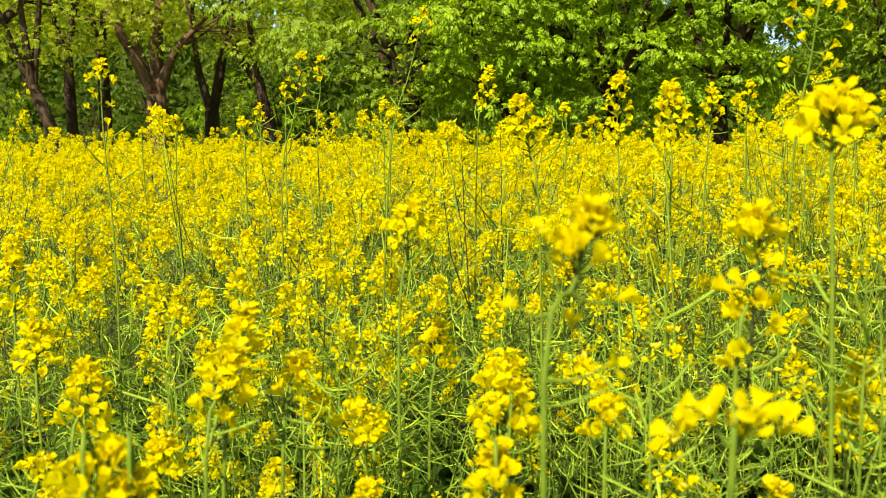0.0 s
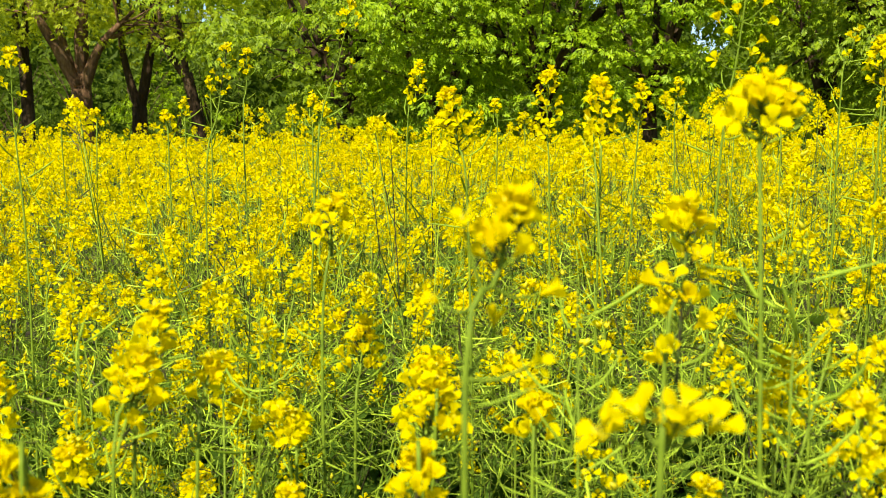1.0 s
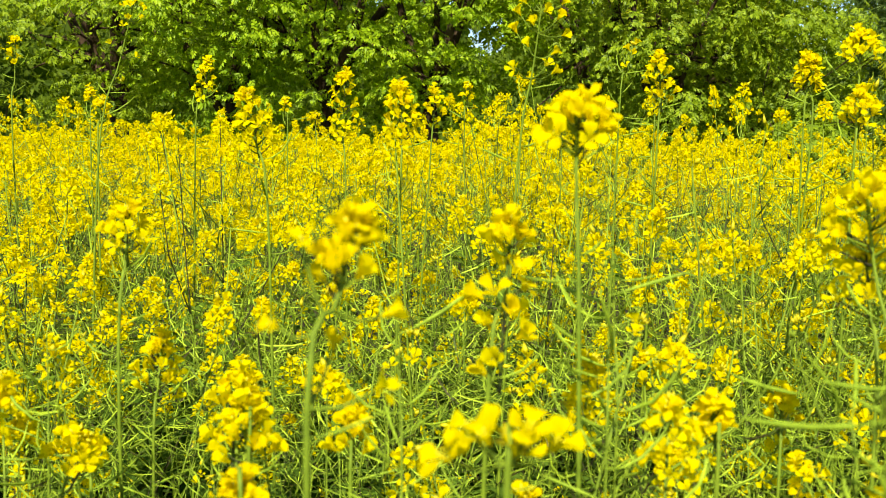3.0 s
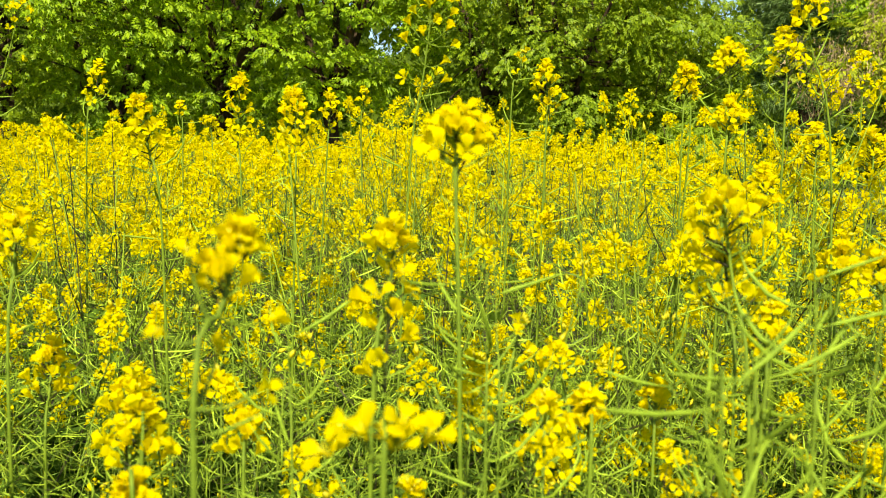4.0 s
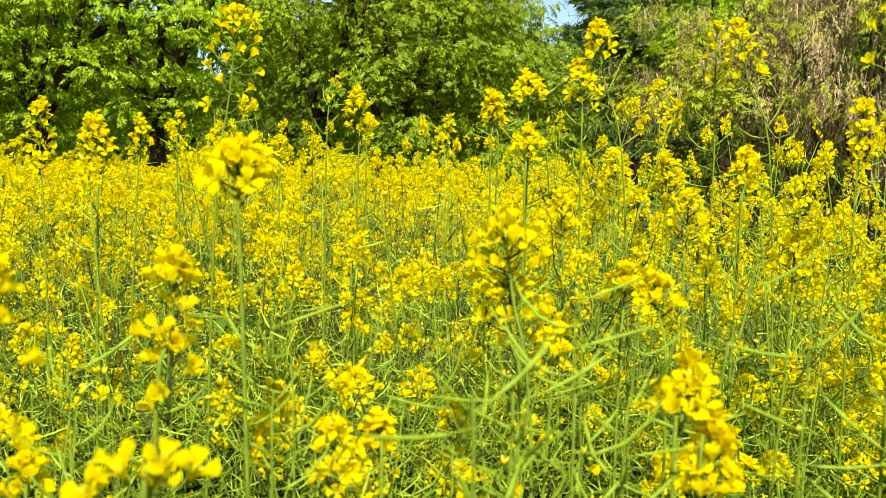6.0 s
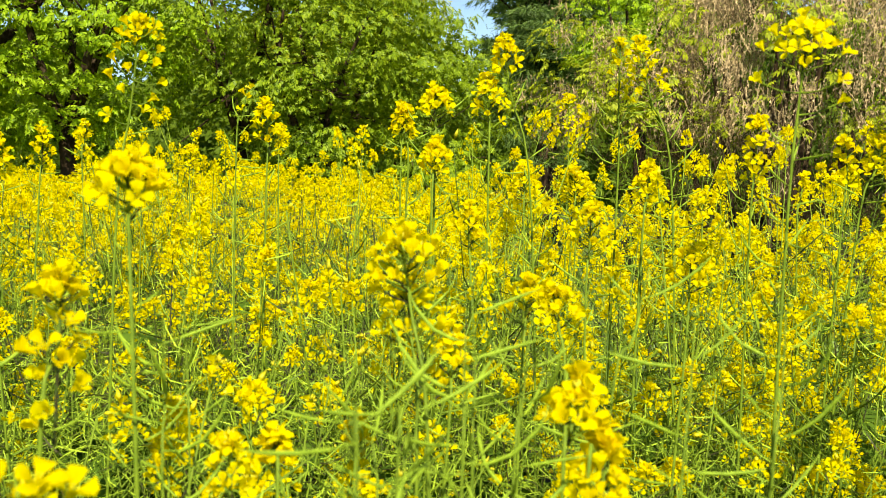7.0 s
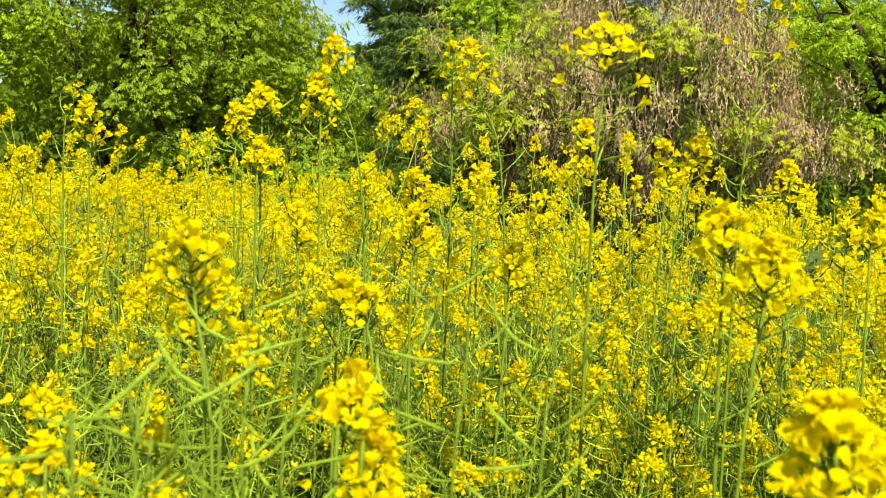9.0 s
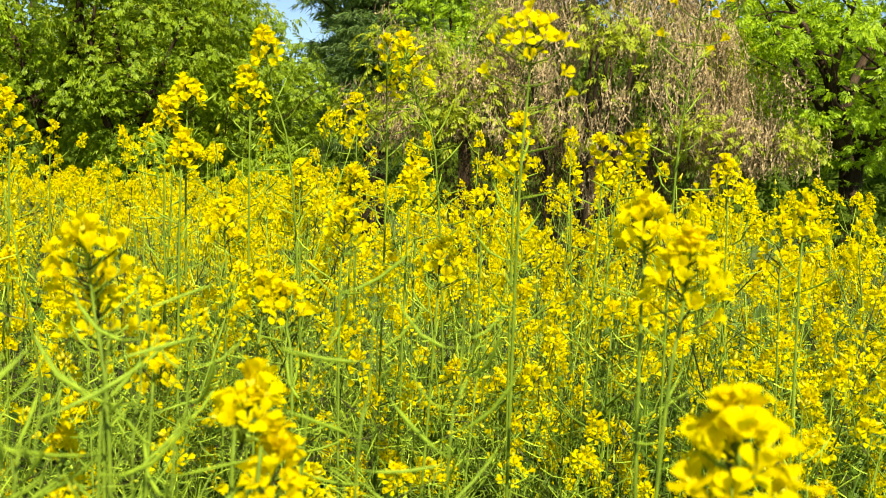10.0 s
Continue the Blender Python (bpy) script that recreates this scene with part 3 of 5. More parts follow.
    limb_tree("cedar_tree", polar(47.7, 21.0), 3.0, 9.0, 5, 0.25, (260, 1.55, 1.5, 9.5, 0.2), "dark blue-green cedar with drooping layered boughs", "tree", DARK_BARK, NEEDLE, 31, 80, 0.19, 0.16, 0.65, shape="needle")
    limb_tree("tree", polar(53.0, 17.0), 2.0, 6.0, 4, 0.12, (170, 1.3, 2.0, 5.7, 0.26), maple, "tree", DARK_BARK, LEAF_BRIGHT, 32, 80, 0.092, 0.3, 0.45, overhang=0.5)
    limb_tree("tree", polar(74.5, 14.8), 1.8, 5.6, 5, 0.18, (310, 2.9, 1.6, 5.7, 0.26), maple, "tree", DARK_BARK, LEAF_BRIGHT, 33, 80, 0.10, 0.24, 0.5, overhang=0.5)


woods()


def vine_mound():
    """A shrub smothered by dry climbing vines, with green shoots showing through."""
    gen = np.random.default_rng(41)
    root = tagged(new("vine_mound"), "tall shrub mound smothered in dry brown vines and green shoots", "shrub")
    root.matrix_world = Matrix.Translation(polar(60.0, 12.6)) @ Matrix.Rotation(radians(-60), 4, "Z")
    stems = Geo()
    for k in range(14):
        a, r = gen.uniform(0, 6.28), gen.uniform(0.2, 1.8)
        top = np.array([math.cos(a) * r, math.sin(a) * r, gen.uniform(2.0, 3.6)])
        stems.add(*tube(curve_points([(math.cos(a) * r * 0.4, math.sin(a) * r * 0.4, -0.1), top * (0.6, 0.6, 0.5) + gen.normal(0, 0.1, 3), top], 6), np.linspace(0.06, 0.015, 6), 6))
    tagged(part("stem_tangle", geo_mesh("stem_tangle", stems, [DARK_BARK]), root), kind="stuff")
    lobes = [((0.2, 0, 1.9), (1.85, 1.9, 2.9)), ((-1.5, -0.2, 1.2), (1.6, 1.4, 1.95)), ((-2.6, -0.3, 0.4), (1.1, 1.0, 1.1)), ((2.0, -0.5, 0.9), (1.2, 1.2, 1.5)), ((0.5, 0.5, 2.4), (1.4, 1.4, 2.2))]

    def shell(n, thick):
        out = []
        for c, s in lobes:
            p = gen.normal(size=(n, 3))
            p /= np.linalg.norm(p, axis=1)[:, None]
            bump = np.array([noise.noise(Vector(q * (2.0, 2.0, 3.6)) + Vector(c)) + 0.7 * noise.noise(Vector(q * (4.5, 4.5, 8.0)) + Vector(c)) for q in p])
            p = p * (1 + 0.42 * bump - thick * gen.uniform(0, 1, n))[:, None] * s + c
            p[:, :2] *= (0.45 + 0.55 * np.clip((p[:, 2:] - 1.1) / 1.0, 0, 1))
            q = np.concatenate([p, unit_rows((p - c) / s)], 1)
            out.append(q[(p[:, 2] > 0.25) & ((p[:, 1] < c[1] + 0.3 * s[1]) | (gen.uniform(size=n) < 0.3))])
        q = np.concatenate(out)
        p = q[:, :3]
        keep = np.ones(len(p), bool)
        for c, s in lobes:
            keep &= (((p - c) / s) ** 2).sum(1) > 0.5
        return p[keep], q[keep, 3:]

    pts, ways = shell(620, 0.12)
    # Strands thin out low down, so the dark core reads as shade there.
    keep = ((pts[:, 0] > -1.3) | (gen.uniform(size=len(pts)) < 0.36)) & (gen.uniform(size=len(pts)) < 0.12 + (pts[:, 2] - 1.3) / 0.9)
    v, f = clump_leaves(pts[keep], 42, 0.2, 1.3, 0.17, gen, "strand", face=ways[keep])
    part("dry_vines", mesh_of("dry_vines", v, f, [DRY], smooth=False), root, "dry hanging brown vine strands")
    # Inner strands whose dark colour paints the shade in the gaps.
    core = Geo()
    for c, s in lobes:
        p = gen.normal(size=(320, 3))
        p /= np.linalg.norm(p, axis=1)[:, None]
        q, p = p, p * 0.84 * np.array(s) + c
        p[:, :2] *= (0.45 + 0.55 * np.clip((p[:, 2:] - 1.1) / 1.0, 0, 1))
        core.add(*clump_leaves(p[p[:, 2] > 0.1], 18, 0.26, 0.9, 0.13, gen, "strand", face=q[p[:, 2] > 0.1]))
    tagged(part("inner_vines", geo_mesh("inner_vines", core, [SHADE_VINE], False), root, "inner vines toned dark brown for the shade between strands"), kind="stuff")
    pts, ways = shell(420, 0.06)
    patch = np.array([noise.noise(Vector(p) * 0.9) for p in pts])
    green = (patch > np.where(pts[:, 0] > -1.0, -0.03, -0.3)) & ((pts[:, 2] > 1.7) | (pts[:, 0] < -0.9))
    v, f = clump_leaves(pts[green], 13, 0.24, 0.7, 0.12, gen, "spray", face=ways[green])
    part("leafy_shoot", mesh_of("leafy_shoot", v, f, [VINE_LEAF], smooth=False), root, "fresh yellow-green leafy shoots")


vine_mound()


def bush(name, place, size, clumps, leaf, seed, label, leaf_size=0.08, per=62):
    gen = np.random.default_rng(seed)
    root = tagged(new(name), label, "bush")
    root.location = place
    stems = Geo()
    for k in range(9):
        a = gen.uniform(0, 6.28)
        top = np.array([math.cos(a) * size[0] * 0.6, math.sin(a) * size[1] * 0.6, size[2] * gen.uniform(0.5, 0.9)])
        stems.add(*tube(curve_points([(0, 0, -0.1), top * (0.5, 0.5, 0.5) + gen.normal(0, 0.06, 3), top], 5), np.linspace(0.03, 0.006, 5), 5))
    tagged(part("stem_tangle", geo_mesh("stem_tangle", stems, [DARK_BARK]), root), kind="stuff")
    c = gen.normal(size=(clumps, 3))
    c *= (gen.uniform(0.4, 1, clumps) / np.linalg.norm(c, axis=1))[:, None]
    c = c * (size[0], size[1], size[2] / 2) + (0, 0, size[2] / 2)
    c = c[c[:, 2] > 0.1]
    v, f = clump_leaves(c, per // 5, 0.32, 0.4, leaf_size * 1.9, gen, "spray", face=unit_rows(c * (1, 1, 0)))
    part("foliage", mesh_of("foliage", v, f, [leaf], smooth=False), root)


def undergrowth():
    spring = "leafy spring-green undergrowth bush below the trees"
    dim = "dark leafy undergrowth bush in the shade of the trees"
    # Bushes in LEAF_SHADE have the trees' shade put into their leaf colour.
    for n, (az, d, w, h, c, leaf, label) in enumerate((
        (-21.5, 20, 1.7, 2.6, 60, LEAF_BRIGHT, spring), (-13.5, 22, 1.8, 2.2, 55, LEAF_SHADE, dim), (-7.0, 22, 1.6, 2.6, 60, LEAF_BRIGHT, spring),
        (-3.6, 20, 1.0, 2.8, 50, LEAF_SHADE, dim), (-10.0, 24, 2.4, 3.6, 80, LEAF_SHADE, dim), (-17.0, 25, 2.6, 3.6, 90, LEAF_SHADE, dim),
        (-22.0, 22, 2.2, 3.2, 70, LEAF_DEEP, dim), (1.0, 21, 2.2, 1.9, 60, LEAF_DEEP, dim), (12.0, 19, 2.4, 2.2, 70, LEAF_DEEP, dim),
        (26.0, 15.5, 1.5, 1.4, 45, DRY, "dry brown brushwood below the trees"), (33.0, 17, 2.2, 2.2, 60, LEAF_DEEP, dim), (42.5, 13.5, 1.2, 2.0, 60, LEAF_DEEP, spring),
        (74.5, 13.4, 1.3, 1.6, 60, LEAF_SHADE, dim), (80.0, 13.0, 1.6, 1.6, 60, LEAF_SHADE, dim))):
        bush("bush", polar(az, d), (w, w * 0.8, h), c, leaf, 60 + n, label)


undergrowth()


def far_woods():
    """Woods behind everything: an uneven belt of leaf sprays before a backing sheet, past counting."""
    gen = np.random.default_rng(90)
    n = 1200
    az = gen.uniform(-34, 98, n)
    d = gen.uniform(27, 34, n)

    def top(a):
        # Notch and hump by bearing, shaped to fit the skyline in the camera's view.
        return np.where(np.abs(a - 42.2) < 2.7, 5.5, 8.0 + 1.0 * np.sin(a * 0.21) + 0.8 * np.sin(a * 0.53 + 1) + 5.0 * np.exp(-(((a - 52) / 5.5) ** 2)))

    z = gen.uniform(0, 1, n) * top(az)
    c = np.stack([d * np.sin(np.radians(az)), d * np.cos(np.radians(az)), z], 1)
    opening = gap(23.7, 5.4, 1.2)
    c = c[opening(c)]
    v, f = clump_leaves(c, 6, 0.9, 0.45, 0.5, gen, "spray", face=unit_rows(-c * (1, 1, 0)))
    geo = Geo().add(v, f)
    m = 3800
    a, d = gen.uniform(-36, 100, m), gen.uniform(36, 41, m)
    z = gen.uniform(0, 1.02, m) * top(a)
    c = np.stack([d * np.sin(np.radians(a)), d * np.cos(np.radians(a)), z], 1)
    c = c[opening(c)]
    geo.add(*clump_leaves(c, 1, 0.4, 0.6, 1.15, gen, "spray", face=unit_rows(-c * (1, 1, 0)) * 1.6))
    # Added backing sheet that blocks the sky between the sprays.
    a, rows = np.linspace(-36, 100, 170), 16
    back = 43 + np.array([[2.2 * noise.noise((q * 0.25, k * 0.6, 5)) for q in a] for k in range(rows)])
    high = np.linspace(0, 1, rows)[:, None] * (top(a) * 0.95 + np.array([noise.noise((q * 0.6, 0, 9)) for q in a]) * 1.2)
    p = np.stack([back * np.sin(np.radians(a)), back * np.cos(np.radians(a)), high - 0.3], 2).reshape(-1, 3)
    i = (np.arange(rows - 1)[:, None] * 170 + np.arange(169)).ravel()
    f = np.concatenate([np.stack([i, i + 1, i + 171], 1), np.stack([i, i + 171, i + 170], 1)])
    geo.add(p, f[opening(p[f].mean(1))])
    # The woods' own shade is in this dark leaf colour.
    tagged(new("far_woods", geo_mesh("far_woods", geo, [LEAF_SHADE], False)), "dense woods behind the park trees, toned dark green for their shade", "woods", kind="stuff")


far_woods()


def rail_fence():
    """A low weathered rail on posts beside the field."""
    root = tagged(new("rail_fence"), "low weathered wooden rail on short posts", "fence")
    a, b = np.array(polar(72.3, 8.2)), np.array(polar(84.0, 8.0))
    gen = np.random.default_rng(5)
    p = np.linspace(a + (0, 0, 0.70), b + (0, 0, 0.68), 9)
    part("rail", mesh_of("rail", *tube(p, np.full(9, 0.065), 10, 0.03, gen), [OLD_WOOD]), root)
    for k in (0.12, 0.88):
        q = a + (b - a) * k
        part("post", mesh_of("post", *tube([q + (0, 0, -0.1), q + (0, 0, 0.3), q + (0, 0, 0.64)], [0.055, 0.052, 0.05], 10, 0.03, gen), [OLD_WOOD]), root)


rail_fence()


def verge_grass():
    """Uncut grass along the field's edge, past counting."""
    gen = np.random.default_rng(95)
    n = 16000
    x, y = gen.uniform(2.5, 11, n), gen.uniform(-3, 12, n)
    keep = ~in_field(x, y) & (np.hypot(x - 7.5, y - 4) < 7)
    x, y = x[keep], y[keep]
    blade = np.array([(-0.06, 0, 0), (0.06, 0, 0), (0.04, 0.1, 0.6), (0.0, 0.35, 1.0)])
    ways = unit_rows(gen.normal(0, 0.35, (len(x), 3)) + (0, 0, 1))
    v, f = spread(blade, np.array([(0, 1, 2), (0, 2, 3)]), turns_of(ways, gen.uniform(0.1, 0.32, len(x)), gen), np.stack([x, y, np.full(len(x), -0.06)], 1))
    tagged(new("verge_grass", mesh_of("verge_grass", v, f, [GRASS])), "uncut green grass beside the crop", "grass", kind="stuff")


verge_grass()

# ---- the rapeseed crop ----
# Where the camera stands; planting distances and detail are set from it.
VIEWPOINT = (0.04, -0.01)


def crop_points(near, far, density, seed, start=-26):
    """Uneven planting over the field between two distances from the camera, within its view."""
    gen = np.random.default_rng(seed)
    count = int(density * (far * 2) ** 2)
    x, y = gen.uniform(-far, far, count) + VIEWPOINT[0], gen.uniform(-far, far, count) + VIEWPOINT[1]
    d = np.hypot(x - VIEWPOINT[0], y - VIEWPOINT[1])
    az = np.degrees(np.arctan2(x - VIEWPOINT[0], y - VIEWPOINT[1]))
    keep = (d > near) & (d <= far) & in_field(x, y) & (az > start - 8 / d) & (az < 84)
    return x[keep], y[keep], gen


def swell(x, y):
    """Raises the crop around one bearing from the viewpoint, shaped to fit the camera's view."""
    return 0.10 * np.exp(-(((np.degrees(np.arctan2(x, y)) - 38) / 21) ** 2)) * np.clip(1.5 - np.hypot(x, y) / 9, 0, 1)


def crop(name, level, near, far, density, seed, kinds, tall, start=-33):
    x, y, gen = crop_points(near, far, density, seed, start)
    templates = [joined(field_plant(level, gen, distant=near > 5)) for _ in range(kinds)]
    pick = gen.integers(0, kinds, len(x))
    if level:
        templates += [joined(field_plant(level, gen, bloom=0.42)) for _ in range(kinds)]
        az = np.degrees(np.arctan2(x, y))
        pick += kinds * ((az > 12) & (az < 60) & (np.hypot(x, y) < 2.7) & (gen.uniform(size=len(x)) < np.where(az > 38, 0.36, 0.54)))
        kinds *= 2
    vs, fs, ms, base = [], [], [], 0
    for k in range(kinds):
        on = np.flatnonzero(pick == k)
        v, f, m = templates[k]
        rise = np.clip((np.degrees(np.arctan2(x[on], y[on])) + 5) / 11, 0, 1) * (np.hypot(x[on], y[on]) < 5)
        patch = np.array([noise.noise((x[i] * 0.7, y[i] * 0.7, 3)) for i in on])
        up = gen.normal(tall, 0.055, len(on)) + 0.07 * patch + swell(x[on], y[on]) + np.where(gen.uniform(size=len(on)) < 0.10 + 0.22 * rise, gen.uniform(0.04, 0.21, len(on)), 0)
        up = up - (0.09 if level and k >= kinds // 2 else 0)
        lean = np.clip(gen.normal(0, 0.14 if level else 0.09, (len(on), 2)), -0.24, 0.24)
        a = gen.uniform(0, 6.28, len(on))
        c, s, o, one = np.cos(a), np.sin(a), np.zeros(len(on)), np.ones(len(on))
        turn = np.stack([np.stack([c, -s, lean[:, 0]], 1), np.stack([s, c, lean[:, 1]], 1), np.stack([o, o, up / 1.12], 1)], 1)
        vv, ff = spread(v, f, turn, np.stack([x[on], y[on], o + 0.02], 1))
        vs.append(vv), fs.append(ff + base), ms.append(np.tile(m, len(on)))
        base += len(vv)
    me = mesh_of(name, np.concatenate(vs), np.concatenate(fs), PLANT_MATS, np.concatenate(ms))
    return tagged(new(name, me), "dense flowering rapeseed crop, yellow heads over green stalks", "rapeseed crop", kind="stuff")


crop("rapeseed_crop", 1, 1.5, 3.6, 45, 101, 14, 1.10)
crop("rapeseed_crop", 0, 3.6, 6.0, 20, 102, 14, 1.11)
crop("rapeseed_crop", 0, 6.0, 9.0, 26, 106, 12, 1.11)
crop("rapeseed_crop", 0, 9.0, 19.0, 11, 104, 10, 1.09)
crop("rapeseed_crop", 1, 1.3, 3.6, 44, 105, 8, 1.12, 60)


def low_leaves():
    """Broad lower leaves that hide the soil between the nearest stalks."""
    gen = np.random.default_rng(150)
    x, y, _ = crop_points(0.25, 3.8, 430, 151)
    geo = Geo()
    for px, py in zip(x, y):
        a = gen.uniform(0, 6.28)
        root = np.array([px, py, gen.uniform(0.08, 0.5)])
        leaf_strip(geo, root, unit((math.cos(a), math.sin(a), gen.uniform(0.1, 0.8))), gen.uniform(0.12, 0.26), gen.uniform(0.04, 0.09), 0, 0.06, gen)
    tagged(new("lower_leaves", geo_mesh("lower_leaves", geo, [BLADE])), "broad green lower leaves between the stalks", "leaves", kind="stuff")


low_leaves()


def pod_tangle():
    """Ripening pods and side shoots that cross one another in every direction below the flowers."""
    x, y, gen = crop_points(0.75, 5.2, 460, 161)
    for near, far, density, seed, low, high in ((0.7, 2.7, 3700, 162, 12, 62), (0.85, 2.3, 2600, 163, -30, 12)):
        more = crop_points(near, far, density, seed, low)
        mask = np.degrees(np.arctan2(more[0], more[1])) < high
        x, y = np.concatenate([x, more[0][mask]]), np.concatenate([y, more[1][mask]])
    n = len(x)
    d = np.hypot(x - VIEWPOINT[0], y - VIEWPOINT[1])
    # Lower height limit follows the camera's lower line of sight.
    z = gen.uniform(np.clip(1.15 - 0.19 * d, 0.4, 1.0), 1.04, n)
    ways = unit_rows(gen.normal(size=(n, 3)) * (1, 1, 0.6) + (0, 0, 0.12))
    sizes = gen.uniform(0.34, 0.85, n) * np.clip(d / 1.6, 0.6, 1.0) * np.where((gen.uniform(size=n) < 0.1) & (d > 1.2), 1.7, 1)
    geo = Geo()
    pick = gen.integers(0, 5, n) + 5 * (d < 1.35)
    for k in range(10):
        on = pick == k
        v, f = PODS[1 + k // 5][k % 5]
        turn = turns_of(ways[on], sizes[on], gen)
        geo.add(*spread(v[:, [2, 1, 0]], f, turn, np.stack([x[on], y[on], z[on]], 1)), 0)
    tagged(new("pod_tangle", geo_mesh("pod_tangle", geo, [POD])), "tangle of slender yellow-green pods below the flowers", "seed pods", kind="stuff")


pod_tangle()


FLOWER_MESHES = [mesh_of("flower", v, f, [PETAL_OBJECT, BUD, POD], m) for v, f, m in FLOWERS[2]]


def basis(m, scale, place):
    full = Matrix.Identity(4)
    for r in range(3):
        for c in range(3):
            full[r][c] = m[r][c] * scale
        full[r][3] = place[r]
    return full


def near_plants():
    """The plants nearest to the camera, each a thing of its own with its stalk, heads and pods."""
    kinds = []
    gen = np.random.default_rng(200)
    for detail, bloom in ((2, 1.0), (1, 1.0), (2, 0.25), (1, 0.25)):
        batch = []
        for _ in range(6):
            singles = {} if detail == 2 else None
            pieces = field_plant(2, gen, 1.12, detail, bloom, singles=singles)
            batch.append([(title, geo_mesh(title, geo, PLANT_MATS), (singles or {}).get(k, ())) for k, (title, geo) in enumerate(pieces)])
        kinds.append(batch)
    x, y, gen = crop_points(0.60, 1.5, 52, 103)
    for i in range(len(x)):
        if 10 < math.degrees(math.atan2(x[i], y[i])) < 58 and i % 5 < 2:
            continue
        d = math.hypot(x[i] - VIEWPOINT[0], y[i] - VIEWPOINT[1])
        if d < 0.88 and x[i] < 0.16 * y[i]:
            continue
        root = tagged(new("rapeseed_plant"), "green branching rapeseed plant with yellow flowers and slender pods", "plant", "rapeseed plants at the field's edge")
        tall = gen.normal(1.05, 0.07) - 0.14 * max(0, 1.1 - d) + 1.3 * float(swell(x[i], y[i]))
        root.matrix_world = pose(x[i], y[i], 0.02, gen.normal(0, 7), gen.normal(0, 7), gen.uniform(0, 360)) @ Matrix.Diagonal((1, 1, tall / 1.12, 1))
        az = math.degrees(math.atan2(x[i], y[i]))
        spent = gen.uniform() < ((0.9 if d < 0.95 else 0.64) if 10 < az < 55 else 0.1)
        if spent:
            tagged(root, "rapeseed plant gone over to a tangle of green pods")
        for title, me, blossoms in kinds[(0 if d < 0.98 else 1) + 2 * spent][gen.integers(0, 6)]:
            ob = part(title, me, root)
            for k, turn, place in blossoms:
                part("flower", FLOWER_MESHES[k], ob).matrix_local = basis(turn, 1.0, place)
            if title in ("pod_stalk", "flower_head"):
                tagged(ob, kind="stuff")


near_plants()

# ---- tall and near plants, one by one ----
POD_MESHES = [mesh_of("pod", *PODS[3][k], [POD]) for k in range(5)]
hero_gen = np.random.default_rng(300)
SUNWARD = np.array(to_sun)


